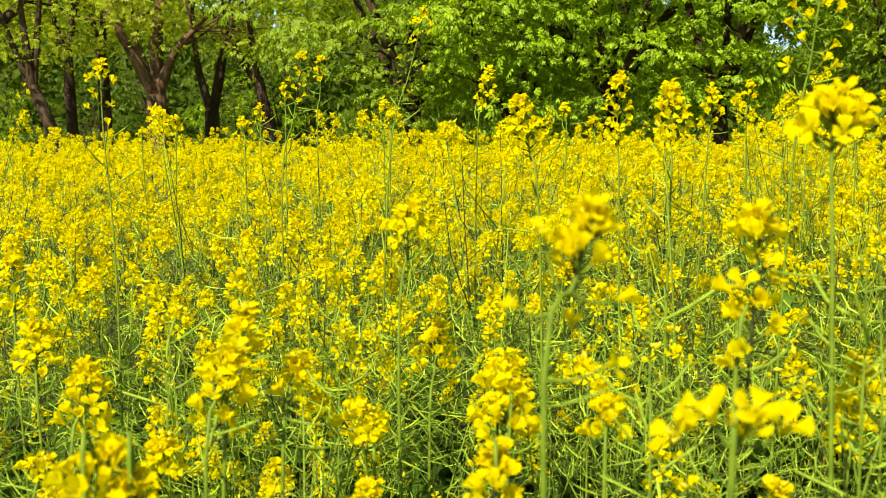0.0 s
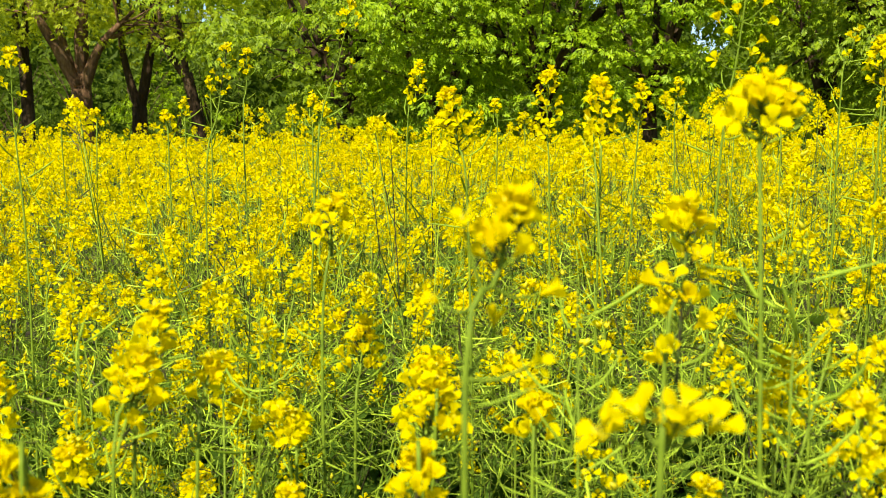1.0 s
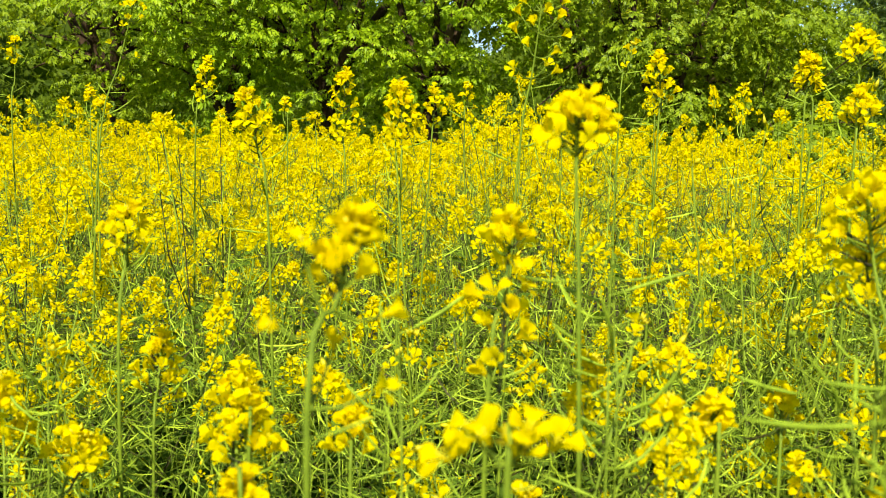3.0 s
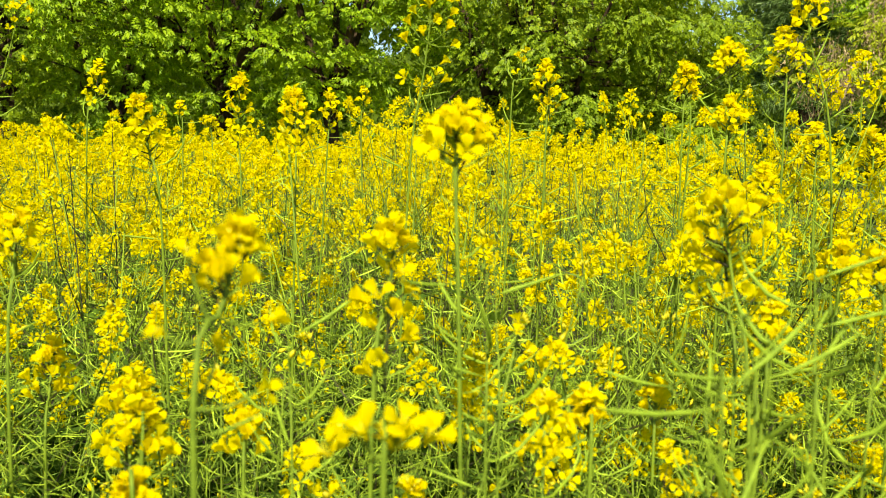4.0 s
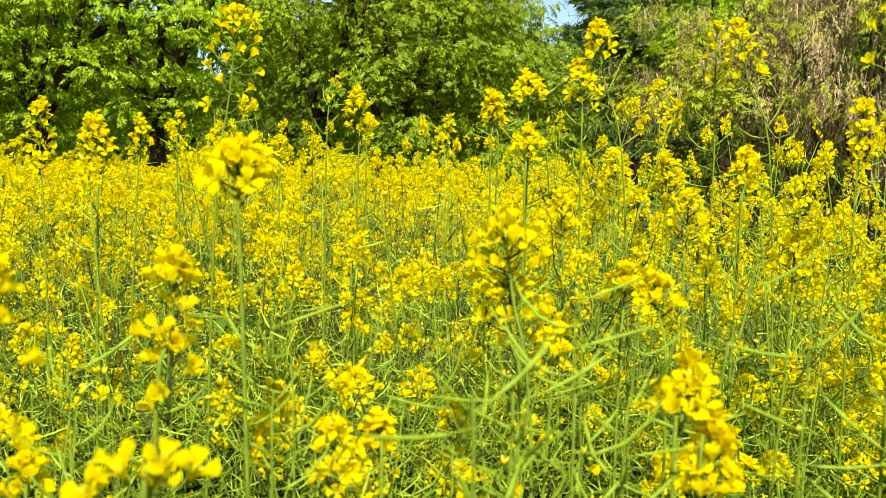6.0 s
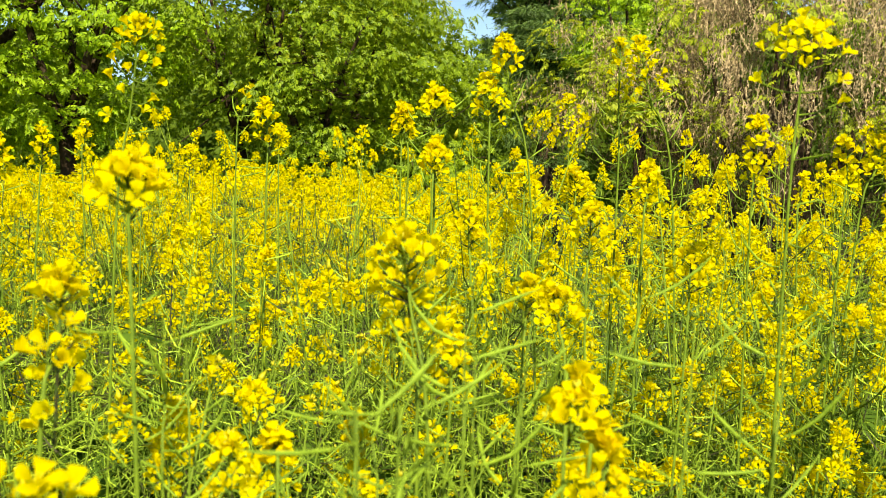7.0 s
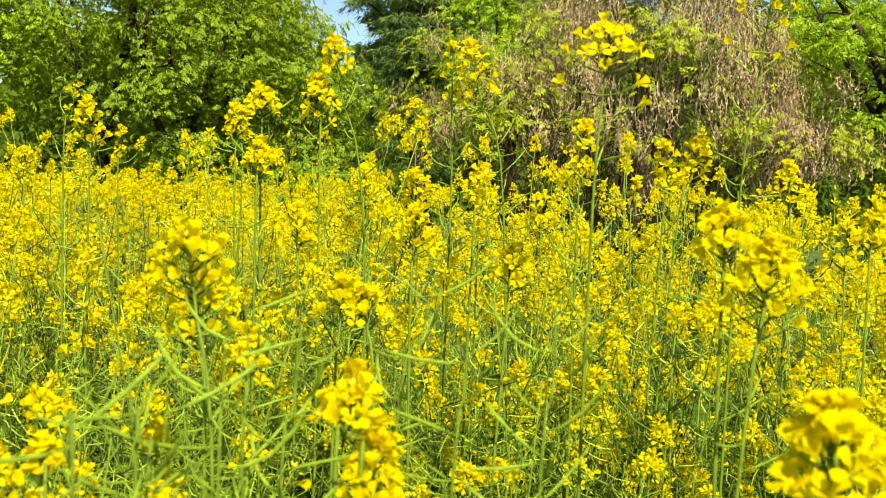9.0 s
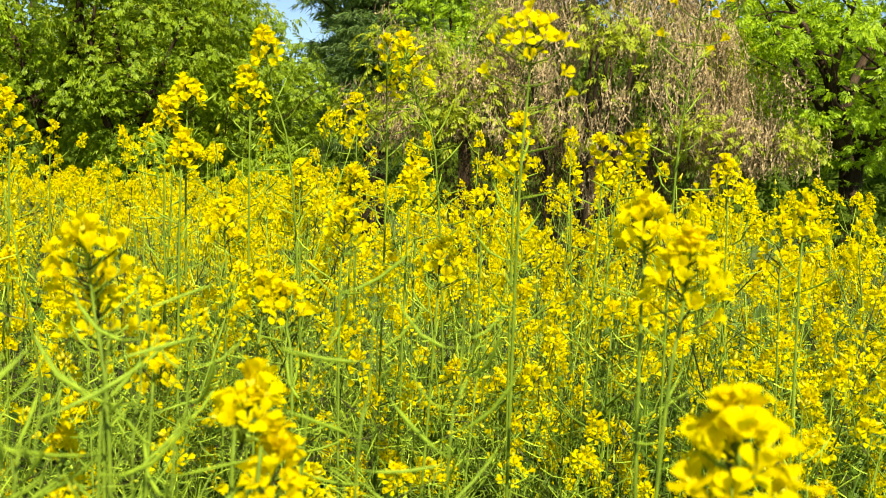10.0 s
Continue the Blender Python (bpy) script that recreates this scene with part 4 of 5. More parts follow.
def plant(tip, middle, low, foot, width, height, flowers, pods, side=(), bloom=0.78, shut=False):
    """One rapeseed plant: its stem runs from the foot through two points to the tip, under a head that wide and high. shut: its flowers are half closed."""
    gen = hero_gen
    root = tagged(new("rapeseed_plant"), "spent rapeseed stem set with slender green pods" if not flowers else "tall rapeseed stem with an open yellow flower head" if height < 1.5 * width else "rapeseed stem with a long loose spike of yellow flowers", "plant", "rapeseed plants standing out of the crop")
    root.location = (*foot, 0.02)
    base = np.array((*foot, 0.02))
    tip, middle, low = np.array(tip), np.array(middle), np.array(low)
    path = curve_points([base, (base * 0.4 + low * 0.6) + (gen.normal(0, 0.01), gen.normal(0, 0.01), 0), low, middle, tip], 18) - base
    thick = np.interp(np.linspace(0, 1, 18), (0, 0.5, 0.75, 1), (0.0026, 0.0014, 0.0011, 0.0007)) * (1.0 if flowers else 0.6)
    part("stem", mesh_of("stem", *tube(path, thick, 7), [STEM]), root)
    m = frame_of(path[-1] - path[-4])
    top = path[-1]
    geo = Geo()
    places, ways = head_layout(width, height, flowers, gen, 0.008)
    places[:, 2] -= 0.011 * bloom
    ways = unit_rows(ways + (0, 0, 0.2) + (0.45 if bloom < 0.85 else 0.8) * SUNWARD)
    for p in places:
        start = np.array([0, 0, p[2] - 0.45 * math.hypot(p[0], p[1]) - 0.003])
        geo.add(*tube([top + m @ start, top + m @ (start * 0.4 + p * 0.6 - (0, 0, 0.001)), top + m @ p], [0.0008, 0.0007, 0.0006], 4), 0)
    v, f = bud_shape()
    dirs = unit_rows(gen.normal(size=(16, 3)) * (1, 1, 0.7) + (0, 0, 1.0))
    vv, ff = spread(v, f, turns_of(dirs @ m.T, gen.uniform(0.85, 1.15, 16), gen), top + (dirs * 0.0012 - (0, 0, 0.008 if flowers else 0)) @ m.T)
    geo.add(vv, ff, 1)
    if flowers:
        low = min(p[2] - 0.45 * math.hypot(p[0], p[1]) for p in places) - 0.006
        geo.add(*tube([top + m @ np.array((0, 0, low)), top + m @ np.array((0, 0, low * 0.5)), top - m[:, 2] * 0.006], [0.0013, 0.0012, 0.0011], 5), 0)
    if not flowers:
        vv, ff = spread(v, f, turns_of(dirs[:3] @ m.T, np.full(3, 0.8), gen), top + dirs[:3] * 0.002)
        geo.v, geo.f, geo.m, geo.count = [], [], [], 0
        geo.add(vv, ff, 0)
    head = part("flower_head" if flowers else "stem_tip", geo_mesh("flower_head", geo, [STEM, BUD]), root, "yellow-green buds and thin flower stalks" if flowers else "")
    for p, w in zip(places, ways):
        k = (2, 4, 1, 2)[int(gen.integers(0, 4))] if shut else (0, 1, 2, 4, 2, 3)[int(gen.integers(0, 6))] if bloom < 1 else (0, 3, 0, 1)[int(gen.integers(0, 4))]
        ob = part("flower", FLOWER_MESHES[k], head)
        ob.matrix_local = basis(frame_of(m @ w, gen.uniform(0, 6.28)), gen.uniform(0.84, 1.12) * bloom * 0.98, top + m @ p)
    for spot in side:
        spot = np.array(spot) - base
        i = int(np.argmin(np.linalg.norm(path - spot + (0, 0, 0.012), axis=1)))
        way = unit(spot - path[i])
        bend = (path[i] + spot) / 2 - (0, 0, 0.003)
        stalk = part("flower_stalk", mesh_of("flower_stalk", *tube(curve_points([path[i], bend, spot], 5), np.linspace(0.0009, 0.0006, 5), 4), [STEM]), root)
        ob = part("flower", FLOWER_MESHES[((1, 2, 2) if shut else (2, 4, 1) if bloom < 0.8 else (0, 1, 3))[int(gen.integers(0, 3))]], stalk)
        ob.matrix_local = basis(frame_of(way + (0, 0, 0.15) + (0.5 if bloom < 0.85 else 1.4) * SUNWARD, gen.uniform(0, 6.28)), gen.uniform(0.9, 1.1) * max(bloom, 0.56), spot)
    below = max([height] + [tip[2] - spot[2] for spot in side]) + 0.01
    slim = min(1.0, 0.35 + 0.6 * math.hypot(tip[0], tip[1]))
    pods = round(pods * 1.6) if flowers and tip[2] > 1.4 else pods
    for k in range(pods):
        s = (k + gen.uniform(0, 1)) / pods
        along = np.linalg.norm(path - top, axis=1)
        want = below + s * min(0.3, 0.011 * pods + 0.06)
        i = int(np.argmin(np.abs(along - want)))
        a = k * 2.399963
        turn = m @ np.array([[math.cos(a), -math.sin(a), 0], [math.sin(a), math.cos(a), 0], [0, 0, 1]])
        ob = part("pod", POD_MESHES[int(gen.integers(0, 5))], root)
        spot = path[i] + unit(path[i] - path[max(i - 1, 0)]) * (along[i] - want)
        ob.matrix_local = basis(turn, gen.uniform(0.5, 0.95) * slim if flowers else gen.uniform(0.5, 1.0), spot)


plant((-0.359, 1.402, 1.417), (-0.360, 1.405, 1.320), (-0.344, 1.380, 1.124), (-0.32, 1.34), 0.032, 0.025, 14, 4, ((-0.366, 1.371, 1.389), (-0.353, 1.435, 1.388), (-0.363, 1.373, 1.370), (-0.352, 1.435, 1.384), (-0.369, 1.372, 1.349), (-0.356, 1.435, 1.354), (-0.346, 1.378, 1.326), (-0.373, 1.430, 1.364),), bloom=0.58, shut=True)
plant((-0.102, 1.791, 1.463), (-0.122, 1.796, 1.341), (-0.143, 1.773, 1.219), (-0.17, 1.74), 0.042, 0.094, 22, 6, bloom=0.58, shut=True)
plant((-0.083, 2.093, 1.476), (-0.086, 2.097, 1.392), (-0.092, 2.077, 1.308), (-0.10, 2.05), 0.031, 0.049, 10, 14)
plant((0.110, 1.684, 1.528), (0.084, 1.695, 1.417), (0.049, 1.682, 1.272), (-0.00, 1.66), 0.038, 0.025, 10, 6, ((0.089, 1.654, 1.496), (0.122, 1.720, 1.498), (0.095, 1.656, 1.478), (0.117, 1.722, 1.485), (0.068, 1.660, 1.438), (0.109, 1.727, 1.424), (0.087, 1.657, 1.466), (0.086, 1.731, 1.384),), bloom=0.58, shut=True)
plant((0.256, 1.929, 1.440), (0.245, 1.934, 1.365), (0.229, 1.917, 1.309), (0.21, 1.89), 0.048, 0.068, 22, 8)
plant((0.193, 1.184, 1.361), (0.204, 1.182, 1.300), (0.215, 1.163, 1.211), (0.23, 1.14), 0.052, 0.063, 35, 6)
plant((0.431, 1.611, 1.414), (0.429, 1.614, 1.311), (0.429, 1.593, 1.217), (0.43, 1.56), 0.051, 0.107, 38, 6)
plant((0.399, 1.236, 1.381), (0.402, 1.236, 1.306), (0.396, 1.220, 1.212), (0.39, 1.20), 0.054, 0.068, 38, 6)
plant((0.620, 1.688, 1.394), (0.618, 1.690, 1.330), (0.608, 1.674, 1.271), (0.59, 1.65), 0.048, 0.063, 22, 6)
plant((0.830, 2.035, 1.422), (0.828, 2.038, 1.368), (0.816, 2.019, 1.320), (0.80, 1.99), 0.044, 0.051, 14, 8)
plant((0.513, 1.063, 1.508), (0.505, 1.071, 1.400), (0.488, 1.071, 1.263), (0.46, 1.06), 0.034, 0.018, 12, 4, ((0.505, 1.078, 1.496), (0.521, 1.047, 1.492), (0.512, 1.063, 1.488), (0.499, 1.081, 1.484), (0.525, 1.045, 1.480), (0.507, 1.065, 1.474), (0.498, 1.081, 1.468), (0.524, 1.044, 1.465), (0.511, 1.062, 1.458), (0.492, 1.083, 1.454), (0.520, 1.046, 1.448), (0.501, 1.066, 1.442), (0.488, 1.084, 1.434), (0.525, 1.043, 1.430), (0.496, 1.068, 1.418), (0.524, 1.066, 1.410), (0.478, 1.064, 1.390), (0.514, 1.059, 1.396), (0.525, 1.065, 1.388)), bloom=0.74, shut=True)
plant((0.277, 0.554, 1.346), (0.277, 0.554, 1.297), (0.271, 0.529, 1.167), (0.26, 0.49), 0.054, 0.025, 27, 10)
plant((0.238, 0.560, 1.274), (0.233, 0.555, 1.223), (0.217, 0.540, 1.158), (0.20, 0.52), 0.046, 0.085, 24, 8)
plant((0.101, 0.417, 1.288), (0.093, 0.414, 1.254), (0.076, 0.397, 1.188), (0.05, 0.37), 0.034, 0.018, 26, 1, ((0.078, 0.412, 1.275), (0.112, 0.417, 1.245), (0.068, 0.409, 1.244), (0.092, 0.419, 1.231), (0.103, 0.396, 1.220),), bloom=0.6, shut=True)
plant((0.158, 0.383, 1.206), (0.154, 0.380, 1.189), (0.149, 0.370, 1.171), (0.14, 0.36), 0.023, 0.008, 1, 4, ((0.144, 0.377, 1.200), (0.174, 0.382, 1.193), (0.158, 0.373, 1.204), (0.136, 0.396, 1.188), (0.146, 0.395, 1.198),), bloom=0.96)
plant((-0.083, 0.704, 1.196), (-0.089, 0.697, 1.162), (-0.097, 0.679, 1.126), (-0.11, 0.65), 0.029, 0.029, 13, 3)
plant((-0.088, 0.678, 1.170), (-0.096, 0.670, 1.140), (-0.107, 0.642, 1.082), (-0.12, 0.60), 0.045, 0.053, 27, 5)
plant((-0.048, 0.730, 1.154), (-0.055, 0.722, 1.125), (-0.060, 0.693, 1.061), (-0.07, 0.65), 0.026, 0.031, 10, 5)
plant((-0.236, 0.846, 1.123), (-0.239, 0.835, 1.084), (-0.245, 0.804, 1.025), (-0.25, 0.76), 0.052, 0.058, 29, 4)
plant((-0.132, 0.508, 1.156), (-0.137, 0.502, 1.141), (-0.143, 0.491, 1.133), (-0.15, 0.48), 0.048, 0.029, 21, 2)
plant((-0.118, 0.506, 1.141), (-0.120, 0.503, 1.134), (-0.121, 0.496, 1.131), (-0.12, 0.49), 0.029, 0.016, 8, 2)
plant((0.079, 0.977, 1.121), (0.073, 0.968, 1.079), (0.065, 0.938, 1.011), (0.05, 0.90), 0.055, 0.047, 29, 5)
plant((0.118, 0.769, 1.134), (0.112, 0.760, 1.097), (0.105, 0.735, 1.044), (0.09, 0.70), 0.058, 0.051, 35, 4)
plant((0.082, 0.563, 1.129), (0.079, 0.558, 1.114), (0.078, 0.548, 1.104), (0.08, 0.53), 0.042, 0.031, 24, 3)
plant((0.008, 0.862, 1.062), (0.009, 0.855, 1.040), (0.009, 0.834, 1.006), (0.01, 0.80), 0.031, 0.018, 11, 6)
plant((0.185, 0.699, 1.122), (0.182, 0.693, 1.097), (0.175, 0.673, 1.061), (0.17, 0.65), 0.039, 0.026, 16, 5)
plant((-0.311, 0.933, 1.140), (-0.308, 0.926, 1.103), (-0.300, 0.902, 1.044), (-0.29, 0.87), 0.049, 0.041, 22, 5)
plant((-0.427, 1.219, 1.169), (-0.425, 1.212, 1.121), (-0.417, 1.186, 1.043), (-0.41, 1.15), 0.038, 0.068, 21, 5)
plant((0.041, 0.896, 1.253), (0.041, 0.892, 1.211), (0.032, 0.865, 1.111), (0.02, 0.83), 0.047, 0.031, 21, 6)
plant((-0.456, 2.458, 1.355), (-0.454, 2.458, 1.313), (-0.451, 2.433, 1.276), (-0.45, 2.40), 0.044, 0.044, 14, 5)
plant((-0.639, 2.931, 1.324), (-0.640, 2.931, 1.296), (-0.635, 2.901, 1.263), (-0.63, 2.86), 0.049, 0.044, 14, 3)
plant((-0.259, 2.185, 1.347), (-0.257, 2.185, 1.308), (-0.253, 2.162, 1.259), (-0.25, 2.13), 0.054, 0.058, 21, 4)
plant((-0.255, 2.486, 1.382), (-0.253, 2.487, 1.334), (-0.249, 2.462, 1.276), (-0.24, 2.43), 0.036, 0.036, 11, 8)
plant((-0.185, 2.390, 1.428), (-0.182, 2.392, 1.374), (-0.180, 2.369, 1.293), (-0.18, 2.34), 0.025, 0.035, 8, 10)
plant((0.052, 2.198, 1.388), (0.055, 2.199, 1.352), (0.051, 2.177, 1.283), (0.05, 2.15), 0.028, 0.023, 10, 8)
plant((0.070, 1.998, 1.366), (0.064, 1.999, 1.320), (0.058, 1.978, 1.263), (0.05, 1.95), 0.042, 0.035, 14, 5)
plant((0.514, 2.445, 1.391), (0.515, 2.446, 1.349), (0.514, 2.421, 1.292), (0.51, 2.39), 0.032, 0.036, 10, 8)
plant((0.561, 2.333, 1.354), (0.562, 2.333, 1.307), (0.559, 2.308, 1.253), (0.56, 2.27), 0.048, 0.042, 14, 5)
plant((0.798, 1.259, 1.437), (0.805, 1.258, 1.376), (0.796, 1.246, 1.290), (0.78, 1.23), 0.054, 0.061, 30, 8)
plant((0.927, 1.529, 1.483), (0.921, 1.537, 1.424), (0.904, 1.528, 1.372), (0.88, 1.52), 0.015, 0.042, 5, 12)
plant((0.872, 0.950, 1.451), (0.875, 0.951, 1.398), (0.868, 0.942, 1.310), (0.86, 0.93), 0.051, 0.026, 26, 9)
plant((0.844, 0.913, 1.378), (0.844, 0.914, 1.339), (0.833, 0.906, 1.290), (0.82, 0.89), 0.048, 0.033, 26, 5)
plant((1.027, 1.214, 1.448), (1.035, 1.211, 1.393), (1.030, 1.195, 1.312), (1.02, 1.17), 0.043, 0.042, 21, 14)
plant((0.998, 0.953, 1.532), (1.014, 0.950, 1.450), (1.029, 0.919, 1.312), (1.05, 0.88), 0.052, 0.049, 27, 14)
plant((0.989, 0.972, 1.480), (0.995, 0.973, 1.419), (0.988, 0.963, 1.318), (0.98, 0.95), 0.059, 0.057, 27, 12)
plant((1.629, 1.383, 1.514), (1.636, 1.383, 1.430), (1.622, 1.369, 1.360), (1.60, 1.35), 0.058, 0.088, 27, 4)
plant((1.158, 0.840, 1.535), (1.177, 0.829, 1.453), (1.189, 0.794, 1.333), (1.21, 0.75), 0.063, 0.076, 29, 24)
plant((1.181, 0.891, 1.543), (1.191, 0.897, 1.434), (1.184, 0.887, 1.330), (1.17, 0.87), 0.039, 0.087, 14, 20)
plant((0.477, 0.530, 1.295), (0.480, 0.520, 1.239), (0.471, 0.483, 1.124), (0.46, 0.43), 0.071, 0.038, 29, 5)
plant((0.498, 0.547, 1.252), (0.498, 0.539, 1.209), (0.486, 0.514, 1.130), (0.47, 0.48), 0.066, 0.035, 22, 6)
plant((0.555, 0.555, 1.212), (0.550, 0.550, 1.176), (0.535, 0.534, 1.118), (0.51, 0.51), 0.047, 0.042, 21, 5)
plant((0.485, 0.357, 1.213), (0.476, 0.356, 1.180), (0.461, 0.348, 1.144), (0.44, 0.34), 0.047, 0.025, 24, 4)
plant((0.490, 0.339, 1.184), (0.483, 0.338, 1.160), (0.469, 0.335, 1.140), (0.45, 0.33), 0.042, 0.040, 30, 3)
plant((0.383, 0.550, 1.153), (0.381, 0.544, 1.132), (0.373, 0.528, 1.101), (0.36, 0.51), 0.031, 0.018, 14, 5)
plant((0.549, 0.671, 1.116), (0.544, 0.667, 1.092), (0.527, 0.646, 1.037), (0.50, 0.62), 0.037, 0.026, 14, 7)
plant((0.109, 0.710, 1.137), (0.108, 0.704, 1.115), (0.107, 0.688, 1.091), (0.10, 0.67), 0.048, 0.039, 27, 3)
plant((0.619, 0.987, 1.071), (0.617, 0.979, 1.038), (0.603, 0.949, 0.970), (0.58, 0.91), 0.042, 0.035, 18, 7)
plant((0.746, 0.649, 1.233), (0.740, 0.647, 1.185), (0.719, 0.630, 1.101), (0.69, 0.61), 0.058, 0.035, 21, 7)
plant((1.250, 1.144, 1.353), (1.251, 1.142, 1.306), (1.238, 1.129, 1.250), (1.22, 1.11), 0.059, 0.049, 24, 6)
plant((1.383, 1.143, 1.349), (1.385, 1.141, 1.307), (1.368, 1.129, 1.249), (1.35, 1.11), 0.073, 0.052, 26, 6)
plant((1.143, 0.798, 1.358), (1.141, 0.801, 1.309), (1.126, 0.794, 1.243), (1.10, 0.78), 0.041, 0.041, 21, 6)
plant((0.942, 0.734, 1.304), (0.940, 0.733, 1.252), (0.923, 0.721, 1.175), (0.90, 0.71), 0.066, 0.049, 30, 5)
plant((0.869, 0.426, 1.491), (0.875, 0.435, 1.417), (0.866, 0.435, 1.287), (0.85, 0.44), 0.061, 0.028, 19, 9, ((0.838, 0.453, 1.430), (0.868, 0.470, 1.463), (0.872, 0.395, 1.456), (0.909, 0.415, 1.415), (0.857, 0.422, 1.444), (0.895, 0.428, 1.467), (0.873, 0.398, 1.431), (0.873, 0.460, 1.477),))
plant((1.245, 0.428, 1.600), (1.258, 0.449, 1.471), (1.247, 0.459, 1.321), (1.23, 0.47), 0.045, 0.030, 13, 22, ((1.216, 0.451, 1.553), (1.285, 0.419, 1.565), (1.215, 0.466, 1.516), (1.290, 0.427, 1.518), (1.234, 0.415, 1.539), (1.285, 0.442, 1.502), (1.214, 0.450, 1.566),))
plant((1.244, 0.694, 1.428), (1.245, 0.696, 1.368), (1.231, 0.691, 1.264), (1.21, 0.68), 0.046, 0.082, 37, 12)
plant((1.325, 0.554, 1.412), (1.322, 0.564, 1.357), (1.300, 0.573, 1.270), (1.27, 0.59), 0.049, 0.057, 27, 12)
plant((1.302, 0.599, 1.401), (1.306, 0.594, 1.348), (1.291, 0.590, 1.269), (1.27, 0.58), 0.039, 0.065, 21, 10)
plant((1.559, 0.522, 1.384), (1.561, 0.520, 1.330), (1.546, 0.510, 1.261), (1.52, 0.50), 0.054, 0.065, 24, 4)
plant((1.633, 0.829, 1.352), (1.630, 0.834, 1.299), (1.612, 0.826, 1.248), (1.59, 0.82), 0.029, 0.042, 13, 6)
plant((0.753, 0.247, 1.325), (0.752, 0.246, 1.276), (0.734, 0.237, 1.187), (0.71, 0.22), 0.052, 0.031, 24, 6)
plant((0.739, 0.204, 1.303), (0.733, 0.206, 1.249), (0.705, 0.204, 1.149), (0.67, 0.20), 0.063, 0.046, 38, 6)
plant((0.537, 0.090, 1.240), (0.533, 0.086, 1.215), (0.524, 0.081, 1.197), (0.51, 0.07), 0.060, 0.046, 40, 2, bloom=0.88)
plant((1.495, 0.407, 1.297), (1.492, 0.406, 1.229), (1.469, 0.396, 1.134), (1.44, 0.38), 0.079, 0.070, 32, 6)
plant((1.320, 0.933, 1.363), (1.320, 0.934, 1.303), (1.301, 0.926, 1.220), (1.27, 0.92), 0.058, 0.056, 27, 7)
plant((1.331, 1.219, 1.359), (1.333, 1.216, 1.302), (1.323, 1.198, 1.230), (1.31, 1.17), 0.069, 0.063, 27, 6)
plant((1.393, 1.156, 1.357), (1.396, 1.152, 1.305), (1.384, 1.135, 1.233), (1.37, 1.11), 0.069, 0.063, 27, 6)
plant((1.542, 0.973, 1.323), (1.541, 0.972, 1.271), (1.523, 0.959, 1.200), (1.50, 0.94), 0.078, 0.063, 29, 7)
plant((0.697, 0.573, 1.240), (0.698, 0.565, 1.199), (0.686, 0.542, 1.120), (0.67, 0.51), 0.048, 0.026, 21, 7)
plant((1.220, 0.285, 1.325), (1.217, 0.287, 1.271), (1.198, 0.281, 1.177), (1.17, 0.27), 0.042, 0.042, 21, 6)
plant((1.152, 2.186, 1.386), (1.149, 2.188, 1.317), (1.138, 2.164, 1.251), (1.12, 2.13), 0.061, 0.116, 35, 4)
plant((1.239, 1.912, 1.432), (1.237, 1.915, 1.376), (1.223, 1.897, 1.300), (1.20, 1.87), 0.029, 0.067, 21, 4)
plant((0.913, 0.923, 1.296), (0.913, 0.919, 1.240), (0.901, 0.900, 1.153), (0.89, 0.87), 0.053, 0.045, 27, 10)
plant((1.036, 1.205, 1.443), (1.032, 1.212, 1.389), (1.020, 1.201, 1.316), (1.00, 1.19), 0.039, 0.042, 21, 12)
plant((0.359, 0.457, 1.212), (0.368, 0.438, 1.173), (0.369, 0.411, 1.132), (0.37, 0.37), 0.003, 0.003, 0, 24)
plant((0.445, 0.417, 1.265), (0.442, 0.408, 1.207), (0.424, 0.388, 1.137), (0.40, 0.36), 0.004, 0.004, 0, 27)
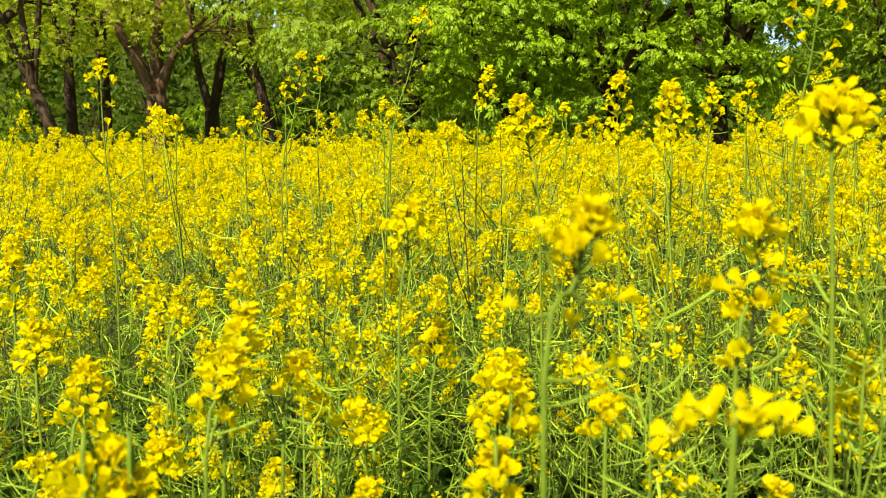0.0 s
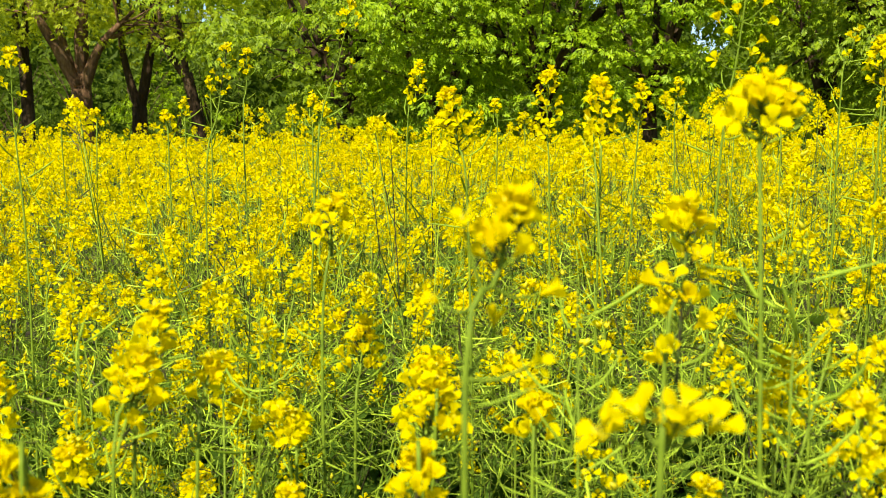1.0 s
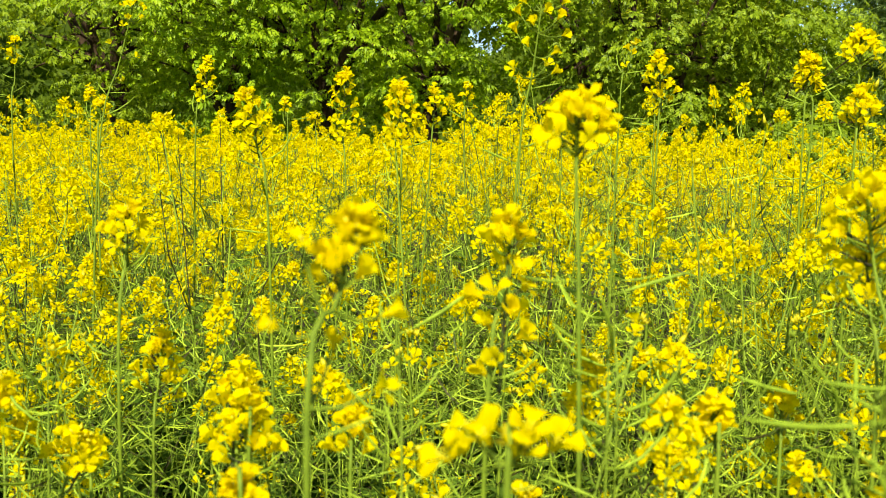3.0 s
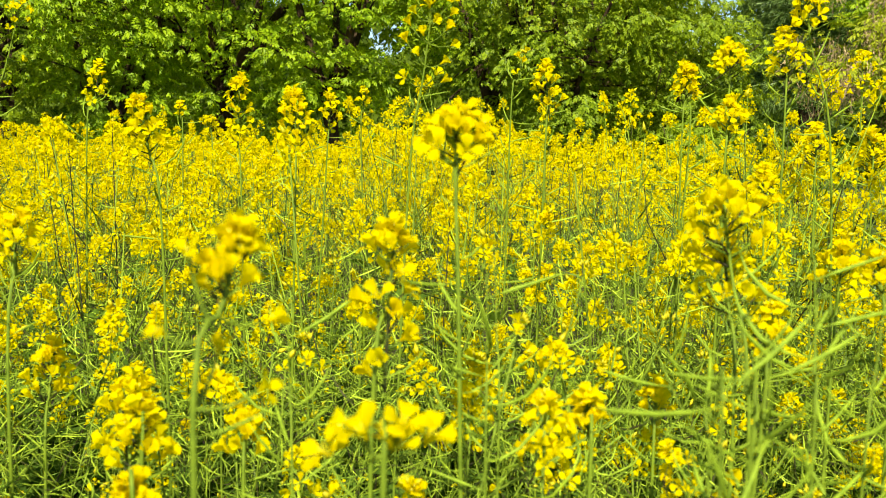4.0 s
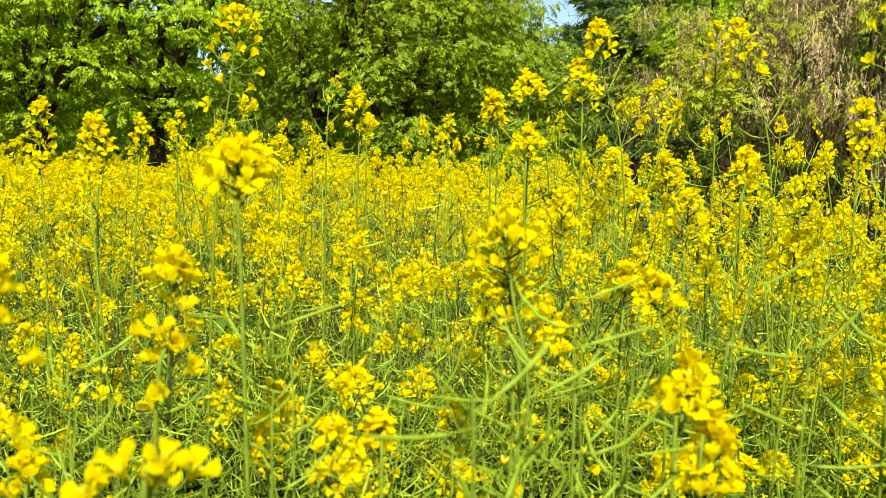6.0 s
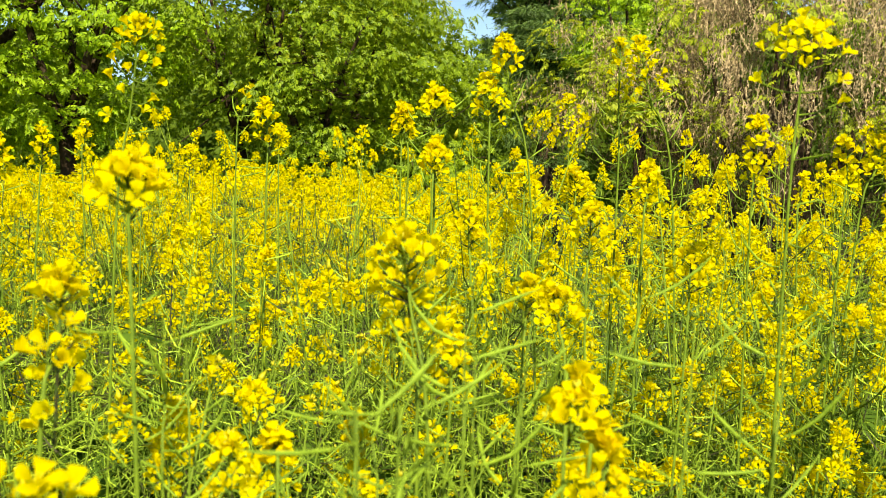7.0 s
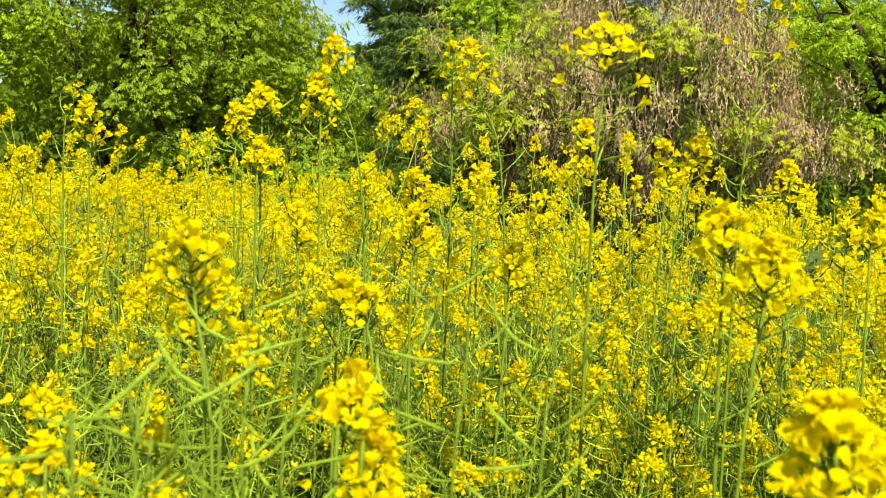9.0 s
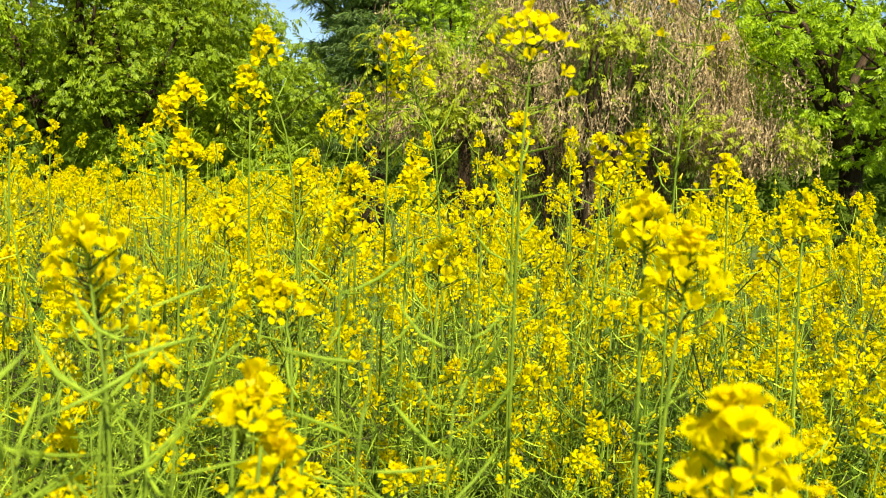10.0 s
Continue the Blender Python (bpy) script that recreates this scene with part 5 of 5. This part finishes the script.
plant((0.454, 0.373, 1.247), (0.445, 0.369, 1.198), (0.427, 0.357, 1.143), (0.40, 0.34), 0.003, 0.003, 0, 24)
plant((0.360, 0.644, 1.238), (0.358, 0.633, 1.178), (0.347, 0.606, 1.098), (0.33, 0.57), 0.004, 0.004, 0, 21)
plant((0.353, 0.358, 1.226), (0.346, 0.353, 1.192), (0.332, 0.345, 1.161), (0.31, 0.33), 0.003, 0.003, 0, 24)
plant((0.326, 0.353, 1.242), (0.325, 0.345, 1.210), (0.319, 0.333, 1.181), (0.31, 0.32), 0.003, 0.003, 0, 24)
plant((0.396, 0.369, 1.247), (0.390, 0.363, 1.208), (0.378, 0.349, 1.164), (0.36, 0.33), 0.003, 0.003, 0, 27)
plant((0.275, 0.318, 1.222), (0.275, 0.313, 1.208), (0.273, 0.305, 1.198), (0.27, 0.29), 0.003, 0.003, 0, 15, bloom=1.05)
plant((0.597, 0.392, 1.275), (0.585, 0.395, 1.222), (0.560, 0.393, 1.161), (0.52, 0.39), 0.004, 0.004, 0, 24)
plant((0.533, 0.309, 1.253), (0.525, 0.304, 1.205), (0.505, 0.294, 1.149), (0.48, 0.28), 0.003, 0.003, 0, 21)
plant((0.566, 0.267, 1.262), (0.558, 0.262, 1.208), (0.538, 0.254, 1.151), (0.51, 0.24), 0.003, 0.003, 0, 24)
plant((0.187, 0.613, 1.214), (0.185, 0.601, 1.156), (0.179, 0.576, 1.097), (0.17, 0.54), 0.004, 0.004, 0, 24)
plant((0.294, 0.540, 1.241), (0.291, 0.531, 1.186), (0.280, 0.510, 1.126), (0.26, 0.48), 0.004, 0.004, 0, 24)
plant((-0.172, 0.868, 1.155), (-0.171, 0.855, 1.097), (-0.168, 0.824, 1.025), (-0.16, 0.78), 0.005, 0.005, 0, 21)
plant((-0.022, 0.883, 1.150), (-0.022, 0.870, 1.090), (-0.023, 0.837, 1.016), (-0.02, 0.79), 0.005, 0.005, 0, 21)
plant((0.950, 0.593, 1.269), (0.945, 0.591, 1.212), (0.926, 0.580, 1.138), (0.90, 0.57), 0.058, 0.038, 22, 6)
